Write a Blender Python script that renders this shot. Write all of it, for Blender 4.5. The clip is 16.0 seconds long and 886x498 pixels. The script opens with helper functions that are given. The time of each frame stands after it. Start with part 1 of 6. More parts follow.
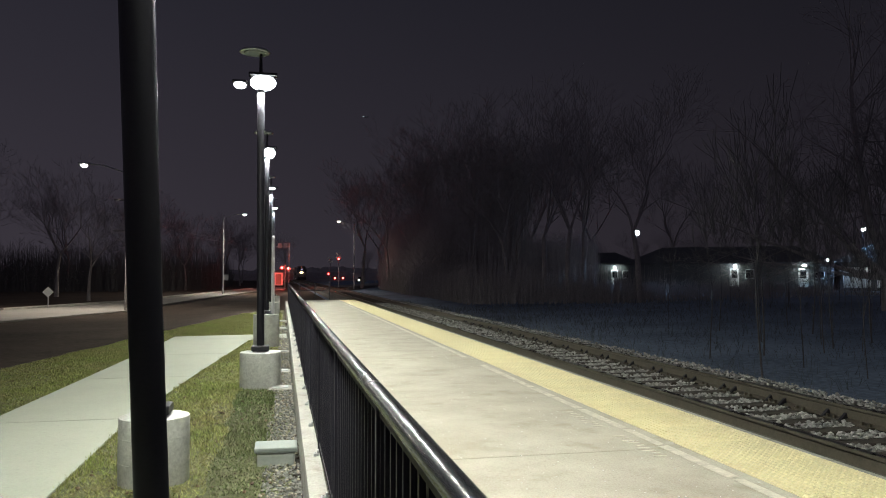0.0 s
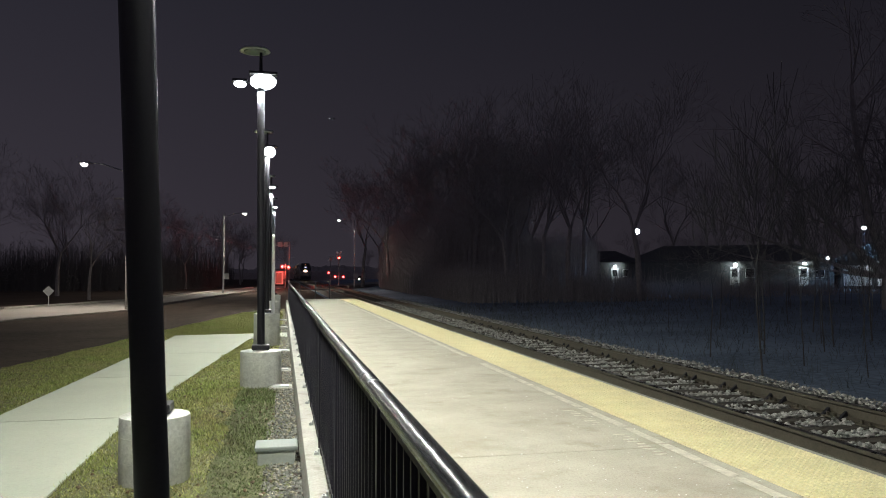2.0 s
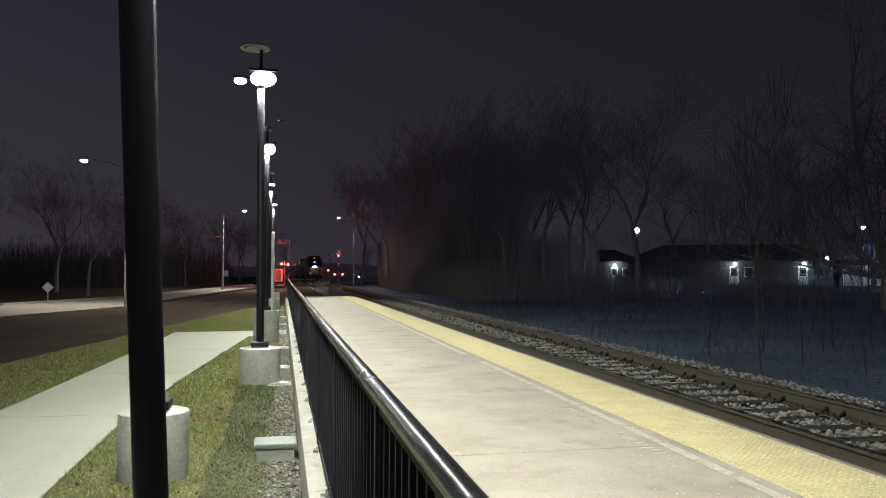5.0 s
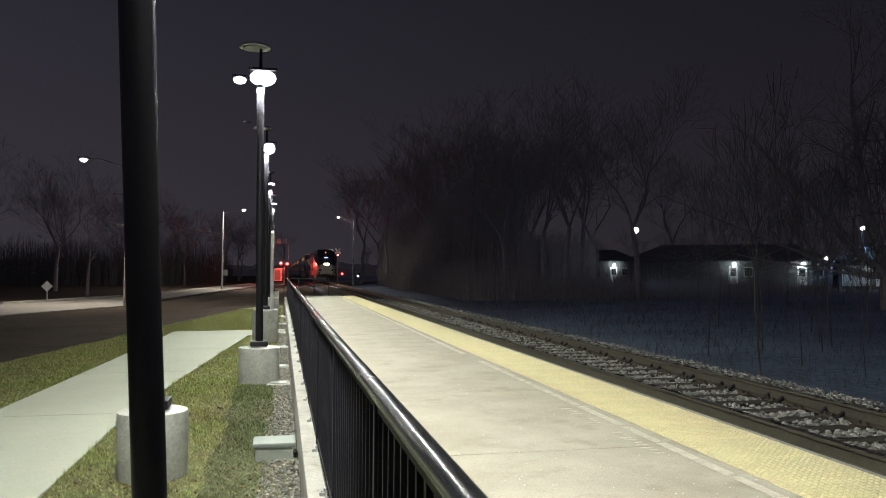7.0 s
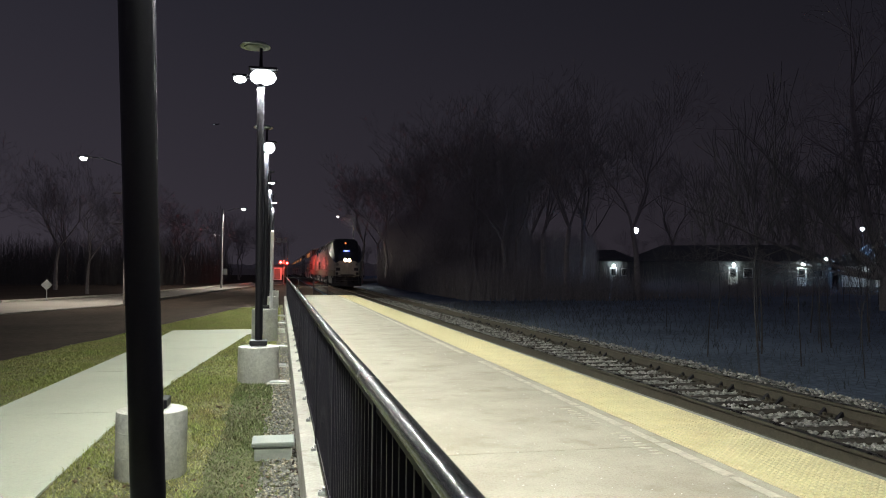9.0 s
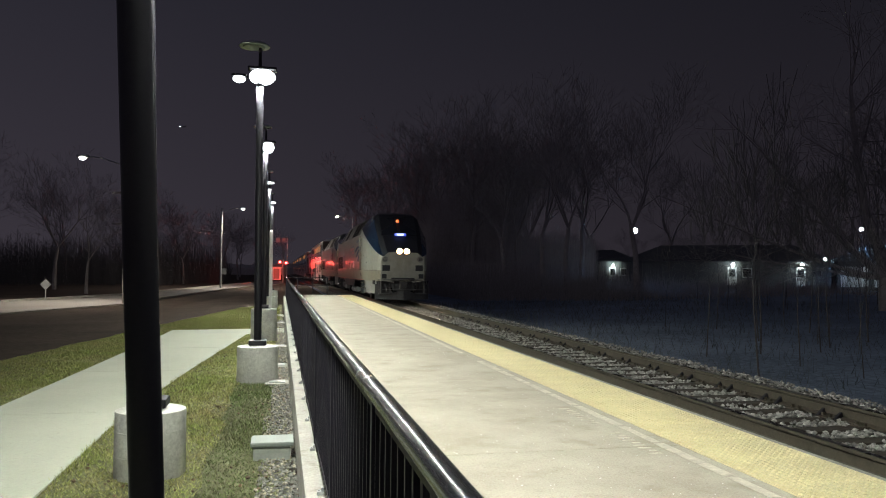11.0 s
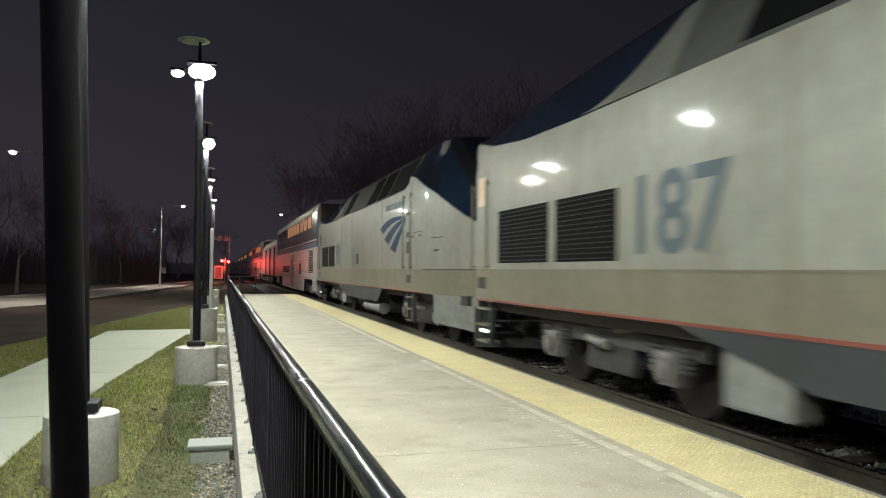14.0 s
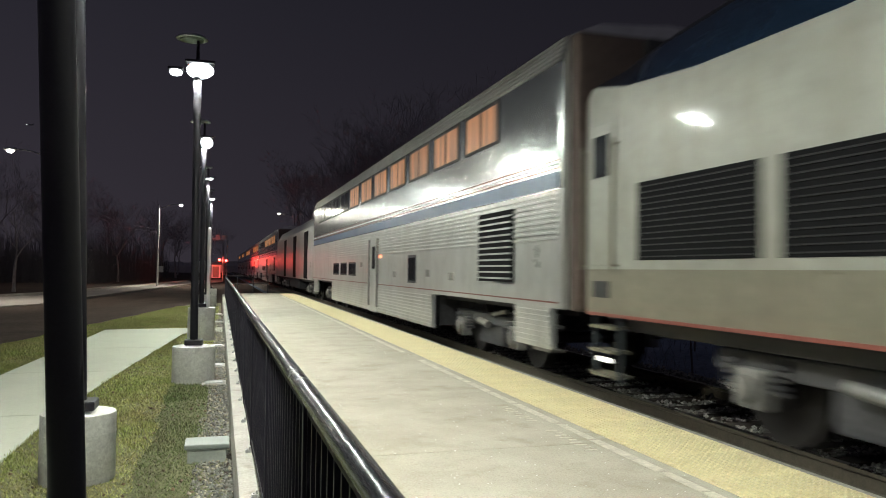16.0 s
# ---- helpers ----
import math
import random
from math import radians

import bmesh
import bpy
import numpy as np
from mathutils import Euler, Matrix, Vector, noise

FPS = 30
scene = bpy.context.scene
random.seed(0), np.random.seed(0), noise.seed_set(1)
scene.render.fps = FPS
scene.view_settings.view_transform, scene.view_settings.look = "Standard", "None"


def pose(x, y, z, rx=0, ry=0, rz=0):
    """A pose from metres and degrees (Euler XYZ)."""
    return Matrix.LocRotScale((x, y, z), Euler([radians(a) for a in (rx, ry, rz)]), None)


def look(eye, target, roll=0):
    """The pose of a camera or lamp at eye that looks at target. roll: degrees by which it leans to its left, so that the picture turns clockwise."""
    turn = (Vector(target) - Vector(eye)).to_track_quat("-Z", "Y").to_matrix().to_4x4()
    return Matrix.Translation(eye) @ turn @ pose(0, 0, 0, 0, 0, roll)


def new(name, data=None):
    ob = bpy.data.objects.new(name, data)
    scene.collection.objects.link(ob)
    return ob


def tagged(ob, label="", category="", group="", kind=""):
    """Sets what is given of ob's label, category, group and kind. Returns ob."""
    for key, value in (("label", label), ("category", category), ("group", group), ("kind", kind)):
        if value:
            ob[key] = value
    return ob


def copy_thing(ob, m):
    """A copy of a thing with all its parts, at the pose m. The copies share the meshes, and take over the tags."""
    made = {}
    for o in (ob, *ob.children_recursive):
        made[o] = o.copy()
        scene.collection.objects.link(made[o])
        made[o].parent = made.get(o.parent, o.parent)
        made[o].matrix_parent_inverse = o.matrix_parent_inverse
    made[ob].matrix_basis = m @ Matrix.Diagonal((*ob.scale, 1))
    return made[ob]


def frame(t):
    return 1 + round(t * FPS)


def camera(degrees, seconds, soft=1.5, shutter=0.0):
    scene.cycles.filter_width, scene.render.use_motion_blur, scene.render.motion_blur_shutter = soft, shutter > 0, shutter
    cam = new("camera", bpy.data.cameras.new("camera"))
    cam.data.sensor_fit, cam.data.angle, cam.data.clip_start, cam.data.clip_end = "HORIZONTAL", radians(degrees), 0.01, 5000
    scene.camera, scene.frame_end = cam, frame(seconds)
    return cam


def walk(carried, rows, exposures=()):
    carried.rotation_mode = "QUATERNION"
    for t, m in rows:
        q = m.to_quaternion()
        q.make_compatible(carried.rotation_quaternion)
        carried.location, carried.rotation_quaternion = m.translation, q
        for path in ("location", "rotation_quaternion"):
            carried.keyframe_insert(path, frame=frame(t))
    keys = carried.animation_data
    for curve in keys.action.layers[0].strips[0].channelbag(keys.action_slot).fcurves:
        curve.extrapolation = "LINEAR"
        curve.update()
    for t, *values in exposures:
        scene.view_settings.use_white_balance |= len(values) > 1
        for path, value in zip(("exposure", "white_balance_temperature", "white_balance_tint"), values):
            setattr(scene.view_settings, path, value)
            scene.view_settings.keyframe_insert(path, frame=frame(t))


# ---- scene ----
# The camera: held by the railing beside a station platform at night, it pans after the train.
cam = camera(61.05, 16.0, soft=1.0, shutter=0.5)
TURNS = [  # seconds, turn to the right, tilt up, lean, eye
    (0.0, 12.054, 2.021, -0.000, 0.000, -0.002, 1.300), (0.5, 12.074, 2.011, 0.026, 0.000, -0.002, 1.300), (1.0, 12.071, 2.019, 0.018, 0.000, -0.002, 1.300),
    (1.5, 12.043, 1.999, -0.049, 0.000, -0.002, 1.300), (2.0, 12.033, 1.925, -0.052, 0.000, -0.002, 1.300), (2.5, 12.037, 1.825, -0.020, 0.000, -0.002, 1.300),
    (3.0, 12.035, 1.755, 0.008, 0.000, -0.002, 1.300), (3.5, 12.044, 1.746, 0.020, 0.000, -0.002, 1.300), (4.0, 12.052, 1.774, 0.091, 0.000, -0.002, 1.300),
    (6.5, 12.099, 1.746, 0.269, 0.001, -0.004, 1.299), (7.0, 12.111, 1.741, 0.302, 0.001, -0.003, 1.300), (7.5, 12.121, 1.737, 0.355, -0.001, -0.005, 1.301),
    (8.0, 12.122, 1.728, 0.377, -0.001, -0.005, 1.300), (8.5, 12.123, 1.726, 0.445, 0.001, -0.002, 1.299), (9.0, 12.127, 1.717, 0.468, 0.003, -0.004, 1.301),
    (11.3, 12.215, 1.703, 0.525, 0.005, -0.004, 1.302), (11.5, 12.312, 1.700, 0.534, 0.006, -0.005, 1.303), (12.0, 13.271, 1.687, 0.563, 0.013, -0.004, 1.304),
    (12.5, 14.736, 1.690, 0.538, 0.023, -0.002, 1.305), (13.0, 15.694, 1.660, 0.507, 0.033, 0.001, 1.307), (13.5, 16.147, 1.627, 0.491, 0.037, 0.001, 1.308),
    (14.0, 16.324, 1.655, 0.539, 0.036, 0.001, 1.308), (14.5, 16.390, 1.658, 0.587, 0.035, 0.002, 1.308), (15.0, 16.388, 1.624, 0.602, 0.035, 0.002, 1.310),
    (15.5, 16.427, 1.627, 0.644, 0.036, 0.004, 1.309), (16.0, 16.487, 1.638, 0.688, 0.036, 0.002, 1.306)]


def aim(turn, tilt, lean, x, y, z):
    a, b = radians(turn), radians(tilt)
    way = Vector((math.sin(a) * math.cos(b), math.cos(a) * math.cos(b), math.sin(b)))
    return look((x, y, z), Vector((x, y, z)) + way * 10, lean)


walk(cam, [(t, aim(*rest)) for t, *rest in TURNS], [(0.0, 0.0), (11.8, 0.0), (13.2, -0.13), (16.0, -0.13)])

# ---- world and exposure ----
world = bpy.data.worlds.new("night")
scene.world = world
world.use_nodes = True
wn = world.node_tree.nodes
wl = world.node_tree.links
bg = wn["Background"]
geo = wn.new("ShaderNodeTexCoord")
sep = wn.new("ShaderNodeSeparateXYZ")
wl.new(geo.outputs["Generated"], sep.inputs[0])
ramp = wn.new("ShaderNodeValToRGB")
ramp.color_ramp.elements[0].position, ramp.color_ramp.elements[0].color = 0.0, (0.0310, 0.0265, 0.0345, 1)
ramp.color_ramp.elements[1].position, ramp.color_ramp.elements[1].color = 0.40, (0.0140, 0.0138, 0.0200, 1)
wl.new(sep.outputs["Z"], ramp.inputs[0])
wl.new(ramp.outputs[0], bg.inputs[0])
left_gain = wn.new("ShaderNodeMapRange")  # sky made brighter to the left, in place of haze round the lamps
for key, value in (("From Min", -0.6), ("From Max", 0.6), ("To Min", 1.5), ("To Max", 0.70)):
    left_gain.inputs[key].default_value = value
wl.new(sep.outputs["X"], left_gain.inputs["Value"])
behind = wn.new("ShaderNodeMapRange")  # and made brighter behind the camera, added to lift trees, field and houses
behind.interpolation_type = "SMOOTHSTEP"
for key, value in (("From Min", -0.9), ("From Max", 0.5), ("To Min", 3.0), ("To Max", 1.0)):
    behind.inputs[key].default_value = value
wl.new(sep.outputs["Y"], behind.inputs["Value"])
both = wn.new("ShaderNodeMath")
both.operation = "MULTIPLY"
wl.new(left_gain.outputs[0], both.inputs[0])
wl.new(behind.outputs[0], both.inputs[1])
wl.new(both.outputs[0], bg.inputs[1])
scene.view_settings.exposure = 0.0

# plan
RAIL_Z = -0.17
TRACK_X = 5.55
GROUND_Z = -0.43
EDGE_X = 3.80
FENCE_X = 0.333
PLATFORM_END = 40.5
POLES = [(-0.418, 2.75), (-1.03, 6.65), (-0.32, 11.85), (-0.37, 18.6), (-0.40, 27.0), (-0.40, 35.0)]
LAMP_Z = 4.28


# ---- materials ----
def node(nt, kind, **vals):
    n = nt.nodes.new(kind)
    for k, v in vals.items():
        n.inputs[k].default_value = v
    return n


def material(name, colour, rough=0.7, metal=0.0, spread=0.25, grain=40.0, big=1.2, bump=0.15, dist=0.004, second=None, spec=0.5):
    """A painted, cast or grown surface: two scales of colour variation and a fine relief."""
    m = bpy.data.materials.new(name)
    m.use_nodes = True
    nt = m.node_tree
    b = nt.nodes["Principled BSDF"]
    b.inputs["Metallic"].default_value = metal
    b.inputs["Specular IOR Level"].default_value = spec
    co = nt.nodes.new("ShaderNodeTexCoord")
    n1 = node(nt, "ShaderNodeTexNoise", Scale=big, Detail=6.0, Roughness=0.65)
    n2 = node(nt, "ShaderNodeTexNoise", Scale=grain, Detail=4.0, Roughness=0.7)
    for n in (n1, n2):
        nt.links.new(co.outputs["Object"], n.inputs["Vector"])
    mixer = nt.nodes.new("ShaderNodeMath")
    mixer.operation = "ADD"
    nt.links.new(n1.outputs["Fac"], mixer.inputs[0])
    nt.links.new(n2.outputs["Fac"], mixer.inputs[1])
    r = nt.nodes.new("ShaderNodeValToRGB")
    nt.links.new(mixer.outputs[0], r.inputs[0])
    half = nt.nodes.new("ShaderNodeMath")
    half.operation = "MULTIPLY"
    half.inputs[1].default_value = 0.5
    nt.links.new(mixer.outputs[0], half.inputs[0])
    nt.links.new(half.outputs[0], r.inputs[0])
    lo = tuple(c * (1 - spread) for c in colour)
    hi = tuple(min(1, c * (1 + spread)) for c in colour)
    if second:
        lo = second
    e = r.color_ramp.elements
    e[0].position, e[0].color = 0.36, (*lo, 1)
    e[1].position, e[1].color = 0.64, (*hi, 1)
    nt.links.new(r.outputs[0], b.inputs["Base Color"])
    rr = nt.nodes.new("ShaderNodeMapRange")
    rr.inputs["To Min"].default_value = max(0.03, rough - 0.12)
    rr.inputs["To Max"].default_value = min(1, rough + 0.12)
    nt.links.new(n1.outputs["Fac"], rr.inputs["Value"])
    nt.links.new(rr.outputs[0], b.inputs["Roughness"])
    if bump:
        bp = node(nt, "ShaderNodeBump", Strength=bump, Distance=dist)
        nt.links.new(n2.outputs["Fac"], bp.inputs["Height"])
        nt.links.new(bp.outputs[0], b.inputs["Normal"])
    return m


def varied(m, amount=0.35):
    """Each piece of the material a little lighter or darker, by its object or island."""
    nt = m.node_tree
    b = nt.nodes["Principled BSDF"]
    src = b.inputs["Base Color"].links[0].from_socket
    info = nt.nodes.new("ShaderNodeNewGeometry")
    obj = nt.nodes.new("ShaderNodeObjectInfo")
    add = nt.nodes.new("ShaderNodeMath")
    nt.links.new(info.outputs["Random Per Island"], add.inputs[0])
    nt.links.new(obj.outputs["Random"], add.inputs[1])
    fr = nt.nodes.new("ShaderNodeMath")
    fr.operation = "FRACT"
    nt.links.new(add.outputs[0], fr.inputs[0])
    mr = nt.nodes.new("ShaderNodeMapRange")
    mr.inputs["To Min"].default_value = 1 - amount
    mr.inputs["To Max"].default_value = 1 + amount
    nt.links.new(fr.outputs[0], mr.inputs["Value"])
    hsv = nt.nodes.new("ShaderNodeHueSaturation")
    nt.links.new(mr.outputs[0], hsv.inputs["Value"])
    nt.links.new(src, hsv.inputs["Color"])
    nt.links.new(hsv.outputs[0], b.inputs["Base Color"])
    return m


def glow(name, colour, strength, base=0.6):
    m = bpy.data.materials.new(name)
    m.use_nodes = True
    b = m.node_tree.nodes["Principled BSDF"]
    b.inputs["Base Color"].default_value = (base, base, base, 1)
    b.inputs["Emission Color"].default_value = (*colour, 1)
    b.inputs["Emission Strength"].default_value = strength
    return m


CONCRETE = material("platform_concrete", (0.425, 0.412, 0.345), 0.75, spread=0.30, grain=75, big=1.3, bump=0.3, second=(0.355, 0.318, 0.245))
CURB = material("curb_concrete", (0.345, 0.33, 0.295), 0.8, spread=0.32, grain=50, big=2)
PED = material("pedestal_concrete", (0.54, 0.54, 0.50), 0.85, spread=0.28, grain=35, big=2.5, bump=0.35)
WALKWAY = material("sidewalk_concrete", (0.405, 0.422, 0.345), 0.8, spread=0.12, grain=60, big=0.6)
TACTILE = material("yellow_tactile", (0.74, 0.655, 0.395), 0.6, spread=0.16, grain=30, big=1.6, bump=0.2)
GRASS_GROUND = material("lawn_soil", (0.115, 0.112, 0.050), 0.95, spread=0.6, grain=45, big=1.2, bump=0.8, dist=0.03)
GRASS = varied(material("grass_blade", (0.190, 0.24, 0.060), 0.7, spread=0.30, grain=5, big=1.1, bump=0, second=(0.30, 0.255, 0.115)), 0.6)
DARK_GROUND = material("dark_field", (0.078, 0.060, 0.050), 0.95, spread=0.4, grain=6, big=0.3, bump=0.5, dist=0.03, spec=0.05)
# blue-grey, to put the lens flare's veil into the field's colour
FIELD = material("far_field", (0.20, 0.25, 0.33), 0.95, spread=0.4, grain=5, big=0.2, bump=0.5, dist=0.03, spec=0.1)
ASPHALT = material("pale_road", (0.27, 0.25, 0.23), 0.8, spread=0.2, grain=40, big=0.3)
BALLAST_BED = material("ballast_bed", (0.10, 0.095, 0.085), 0.95, spread=0.5, grain=25, big=1.0, bump=0.8, dist=0.03)
STONE = varied(material("ballast_stone", (0.30, 0.29, 0.27), 0.85, spread=0.3, grain=30, big=6, bump=0.2), 0.55)
TIMBER = material("tie_timber", (0.045, 0.036, 0.028), 0.9, spread=0.4, grain=20, big=3, bump=0.5)
RAIL_STEEL = material("rusty_rail", (0.075, 0.063, 0.046), 0.6, 0.3, spread=0.3, grain=30, big=4)
RAIL_TOP = material("polished_rail_head", (0.35, 0.33, 0.30), 0.28, 1.0, spread=0.1, grain=60, big=4, bump=0)
BLACK_PAINT = material("black_paint", (0.016, 0.015, 0.020), 0.42, spread=0.2, grain=80, big=2, bump=0.03, spec=0.32)
RAIL_TUBE = material("handrail_paint", (0.045, 0.045, 0.05), 0.24, 0.6, spread=0.2, grain=120, big=3, bump=0.04)
GALV = material("galvanised_steel", (0.42, 0.43, 0.43), 0.45, 0.7, spread=0.15, grain=20, big=3)
LIGHT_BOX = material("grey_plastic", (0.21, 0.235, 0.22), 0.6, spread=0.1, grain=40, big=5)
# box plastic made paler: lamplight on its front is put into the colour
LIT_BOX = material("lit_plastic", (0.42, 0.45, 0.41), 0.6, spread=0.1, grain=40, big=5)
# darker green that holds the painted shade along the curb
SHADED_GRASS = varied(material("shaded_grass_blade", (0.085, 0.125, 0.038), 0.7, spread=0.35, grain=5, big=1.3, bump=0, second=(0.13, 0.125, 0.06)), 0.6)
CHIP = varied(material("dead_leaf_litter", (0.26, 0.235, 0.18), 0.8, spread=0.3, grain=30, big=6), 0.6)
# kept pale to stand in for haze before the trees
BARK = material("bark", (0.27, 0.245, 0.235), 0.95, spread=0.4, grain=20, big=3, bump=0.6, dist=0.01)
LED = glow("led_white", (0.90, 0.97, 1.0), 7)
STREET_LED = glow("street_lamp_white", (1.0, 0.96, 0.82), 45)
PORCH = glow("porch_lamp_white", (0.85, 1.0, 1.0), 30)
RED = glow("red_signal", (1.0, 0.03, 0.03), 30)


WORN_PAINT = material("worn_line_paint", (0.60, 0.57, 0.48), 0.8, spread=0.25, grain=25, big=5)
WHITE_PAINT = material("white_paint", (0.75, 0.75, 0.73), 0.5, spread=0.08, grain=30, big=3)
GRAVEL = varied(material("dark_pebbles", (0.15, 0.145, 0.13), 0.7, spread=0.3, grain=30, big=6), 0.6)
LEAF = varied(material("dry_leaf", (0.14, 0.10, 0.06), 0.8, spread=0.3, grain=30, big=6), 0.5)
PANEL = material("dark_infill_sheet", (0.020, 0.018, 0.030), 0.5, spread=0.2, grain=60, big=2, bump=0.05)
SIDING = material("house_siding", (0.11, 0.115, 0.12), 0.8, spread=0.12, grain=8, big=1)
SHINGLE = material("roof_shingle", (0.08, 0.083, 0.09), 0.9, spread=0.3, grain=9, big=1, bump=0.5)
GLASS = material("dark_glass", (0.012, 0.014, 0.018), 0.06, spread=0.1, grain=10, big=1, bump=0)
LOCO_WHITE = material("loco_white_paint", (0.285, 0.29, 0.255), 0.42, 0.15, spread=0.20, grain=5, big=0.5, bump=0.02)
LOCO_SILL = material("loco_sill_paint", (0.165, 0.155, 0.115), 0.5, spread=0.2, grain=8, big=1, bump=0.05)
LOCO_BLUE = material("loco_blue_paint", (0.006, 0.018, 0.040), 0.25, spread=0.2, grain=6, big=1, bump=0.02)
LOCO_DARK = material("loco_black", (0.012, 0.013, 0.017), 0.5, spread=0.3, grain=8, big=1)
PILOT_GREY = material("pilot_grey_paint", (0.20, 0.205, 0.20), 0.5, spread=0.25, grain=8, big=2)
LOCO_HATCH = material("loco_hatch_grey", (0.105, 0.105, 0.098), 0.55, 0.1, spread=0.2, grain=8, big=1)
LOCO_GREY = material("loco_grey_paint", (0.034, 0.041, 0.050), 0.45, 0.1, spread=0.18, grain=8, big=1)
LOCO_SLAT = material("grille_slat", (0.020, 0.020, 0.021), 0.6, spread=0.2, grain=20, big=2, spec=0.2)
LOUVRE = material("louvre_black", (0.006, 0.006, 0.007), 0.8, spread=0.3, grain=20, big=2, spec=0.1)
LOGO_BLUE = material("logo_blue", (0.008, 0.030, 0.075), 0.6, spread=0.12, grain=6, big=1, bump=0, spec=0.2)
NUMBER_PAINT = material("number_grey_blue", (0.09, 0.12, 0.15), 0.55, spread=0.12, grain=6, big=1, bump=0, spec=0.25)
RED_PAINT = material("red_paint", (0.20, 0.055, 0.042), 0.4, spread=0.15, grain=6, big=1, bump=0)
STRIPE_BLUE = material("stripe_blue", (0.04, 0.09, 0.17), 0.35, spread=0.12, grain=6, big=1, bump=0)
STEEL = material("stainless_steel", (0.55, 0.56, 0.54), 0.32, 0.6, spread=0.10, grain=4, big=0.6, bump=0.04)
# same steel, darkened to paint in the night sky it reflects
STEEL_UPPER = material("upper_steel_dark_reflection", (0.36, 0.38, 0.38), 0.20, 0.85, spread=0.12, grain=3, big=0.5, bump=0.05)
STEEL_DARK = material("dark_roof_steel", (0.22, 0.22, 0.22), 0.4, 0.6, spread=0.25, grain=4, big=0.6, bump=0.04)
END_BROWN = material("brown_end_wall", (0.085, 0.06, 0.05), 0.7, spread=0.3, grain=6, big=1)
TRUCK = material("truck_grey", (0.065, 0.064, 0.068), 0.6, 0.2, spread=0.4, grain=12, big=3, bump=0.3)
TRUCK_LIGHT = material("truck_pale_grey", (0.22, 0.215, 0.205), 0.5, 0.3, spread=0.3, grain=12, big=3, bump=0.2)
WHEEL = material("wheel_steel", (0.055, 0.05, 0.046), 0.5, 0.5, spread=0.3, grain=12, big=3)
UNDER = material("underframe_black", (0.032, 0.031, 0.034), 0.7, spread=0.4, grain=12, big=2)
RUBBER = material("window_rubber", (0.015, 0.015, 0.016), 0.6, spread=0.2, grain=12, big=2)
WEED = material("dead_weed", (0.12, 0.135, 0.15), 0.9, spread=0.4, grain=3, big=0.5, bump=0)
WARM_GLASS = glow("lit_curtained_window", (1.0, 0.40, 0.14), 0.38, 0.08)
fold = WARM_GLASS.node_tree  # the folds of the drawn curtains
fold_co = fold.nodes.new("ShaderNodeTexCoord")
fold_map = fold.nodes.new("ShaderNodeMapping")
fold_map.inputs["Scale"].default_value = (1.0, 5.0, 0.35)
fold_noise = node(fold, "ShaderNodeTexNoise", Scale=1.4, Detail=3.0)
fold_range = fold.nodes.new("ShaderNodeMapRange")
for key, value in (("From Min", 0.3), ("From Max", 0.7), ("To Min", 0.10), ("To Max", 0.62)):
    fold_range.inputs[key].default_value = value
fold.links.new(fold_co.outputs["Object"], fold_map.inputs["Vector"])
fold.links.new(fold_map.outputs[0], fold_noise.inputs["Vector"])
fold.links.new(fold_noise.outputs["Fac"], fold_range.inputs["Value"])
fold.links.new(fold_range.outputs[0], fold.nodes["Principled BSDF"].inputs["Emission Strength"])
BULB = glow("headlight_bulb", (1.0, 0.66, 0.34), 480)
PATCH = material("fresh_white_patch", (0.46, 0.47, 0.46), 0.4, spread=0.08, grain=6, big=1, bump=0)
# paler than the bark: haze over the far stems is painted in
HAZED_TWIGS = material("hazed_far_twigs", (0.38, 0.345, 0.34), 0.95, spread=0.3, grain=2, big=0.1, bump=0, spec=0.1)
SAPLING = material("sapling_bark", (0.085, 0.08, 0.08), 0.95, spread=0.3, grain=20, big=3)
HEADLIGHT = glow("headlight_warm", (1.0, 0.46, 0.16), 2.2)
DEAD_LENS = material("unlit_lens", (0.10, 0.10, 0.10), 0.15, spread=0.1, grain=20, big=5, bump=0)
for coated in (LOCO_WHITE, LOCO_BLUE):
    coated.node_tree.nodes["Principled BSDF"].inputs["Coat Weight"].default_value = 0.6
    coated.node_tree.nodes["Principled BSDF"].inputs["Coat Roughness"].default_value = 0.06
PICKET = material("satin_black_paint", (0.018, 0.016, 0.024), 0.55, spread=0.2, grain=60, big=2, bump=0.05, spec=0.25)
BOARD = glow("number_board_light", (0.07, 0.13, 0.9), 1.0)
BOARD_WHITE = glow("number_board_digits_light", (0.75, 0.82, 1.0), 2.5)
STEP_LIGHT = glow("step_lamp_white", (1.0, 0.97, 0.9), 2.0)
AMBER = glow("amber_lamp", (1.0, 0.20, 0.04), 1.6)
PALE_WINDOW = glow("lit_cab_window", (1.0, 0.70, 0.42), 0.5, 0.1)
LAMP_POWER = (292, 292, 342, 435, 495, 495)


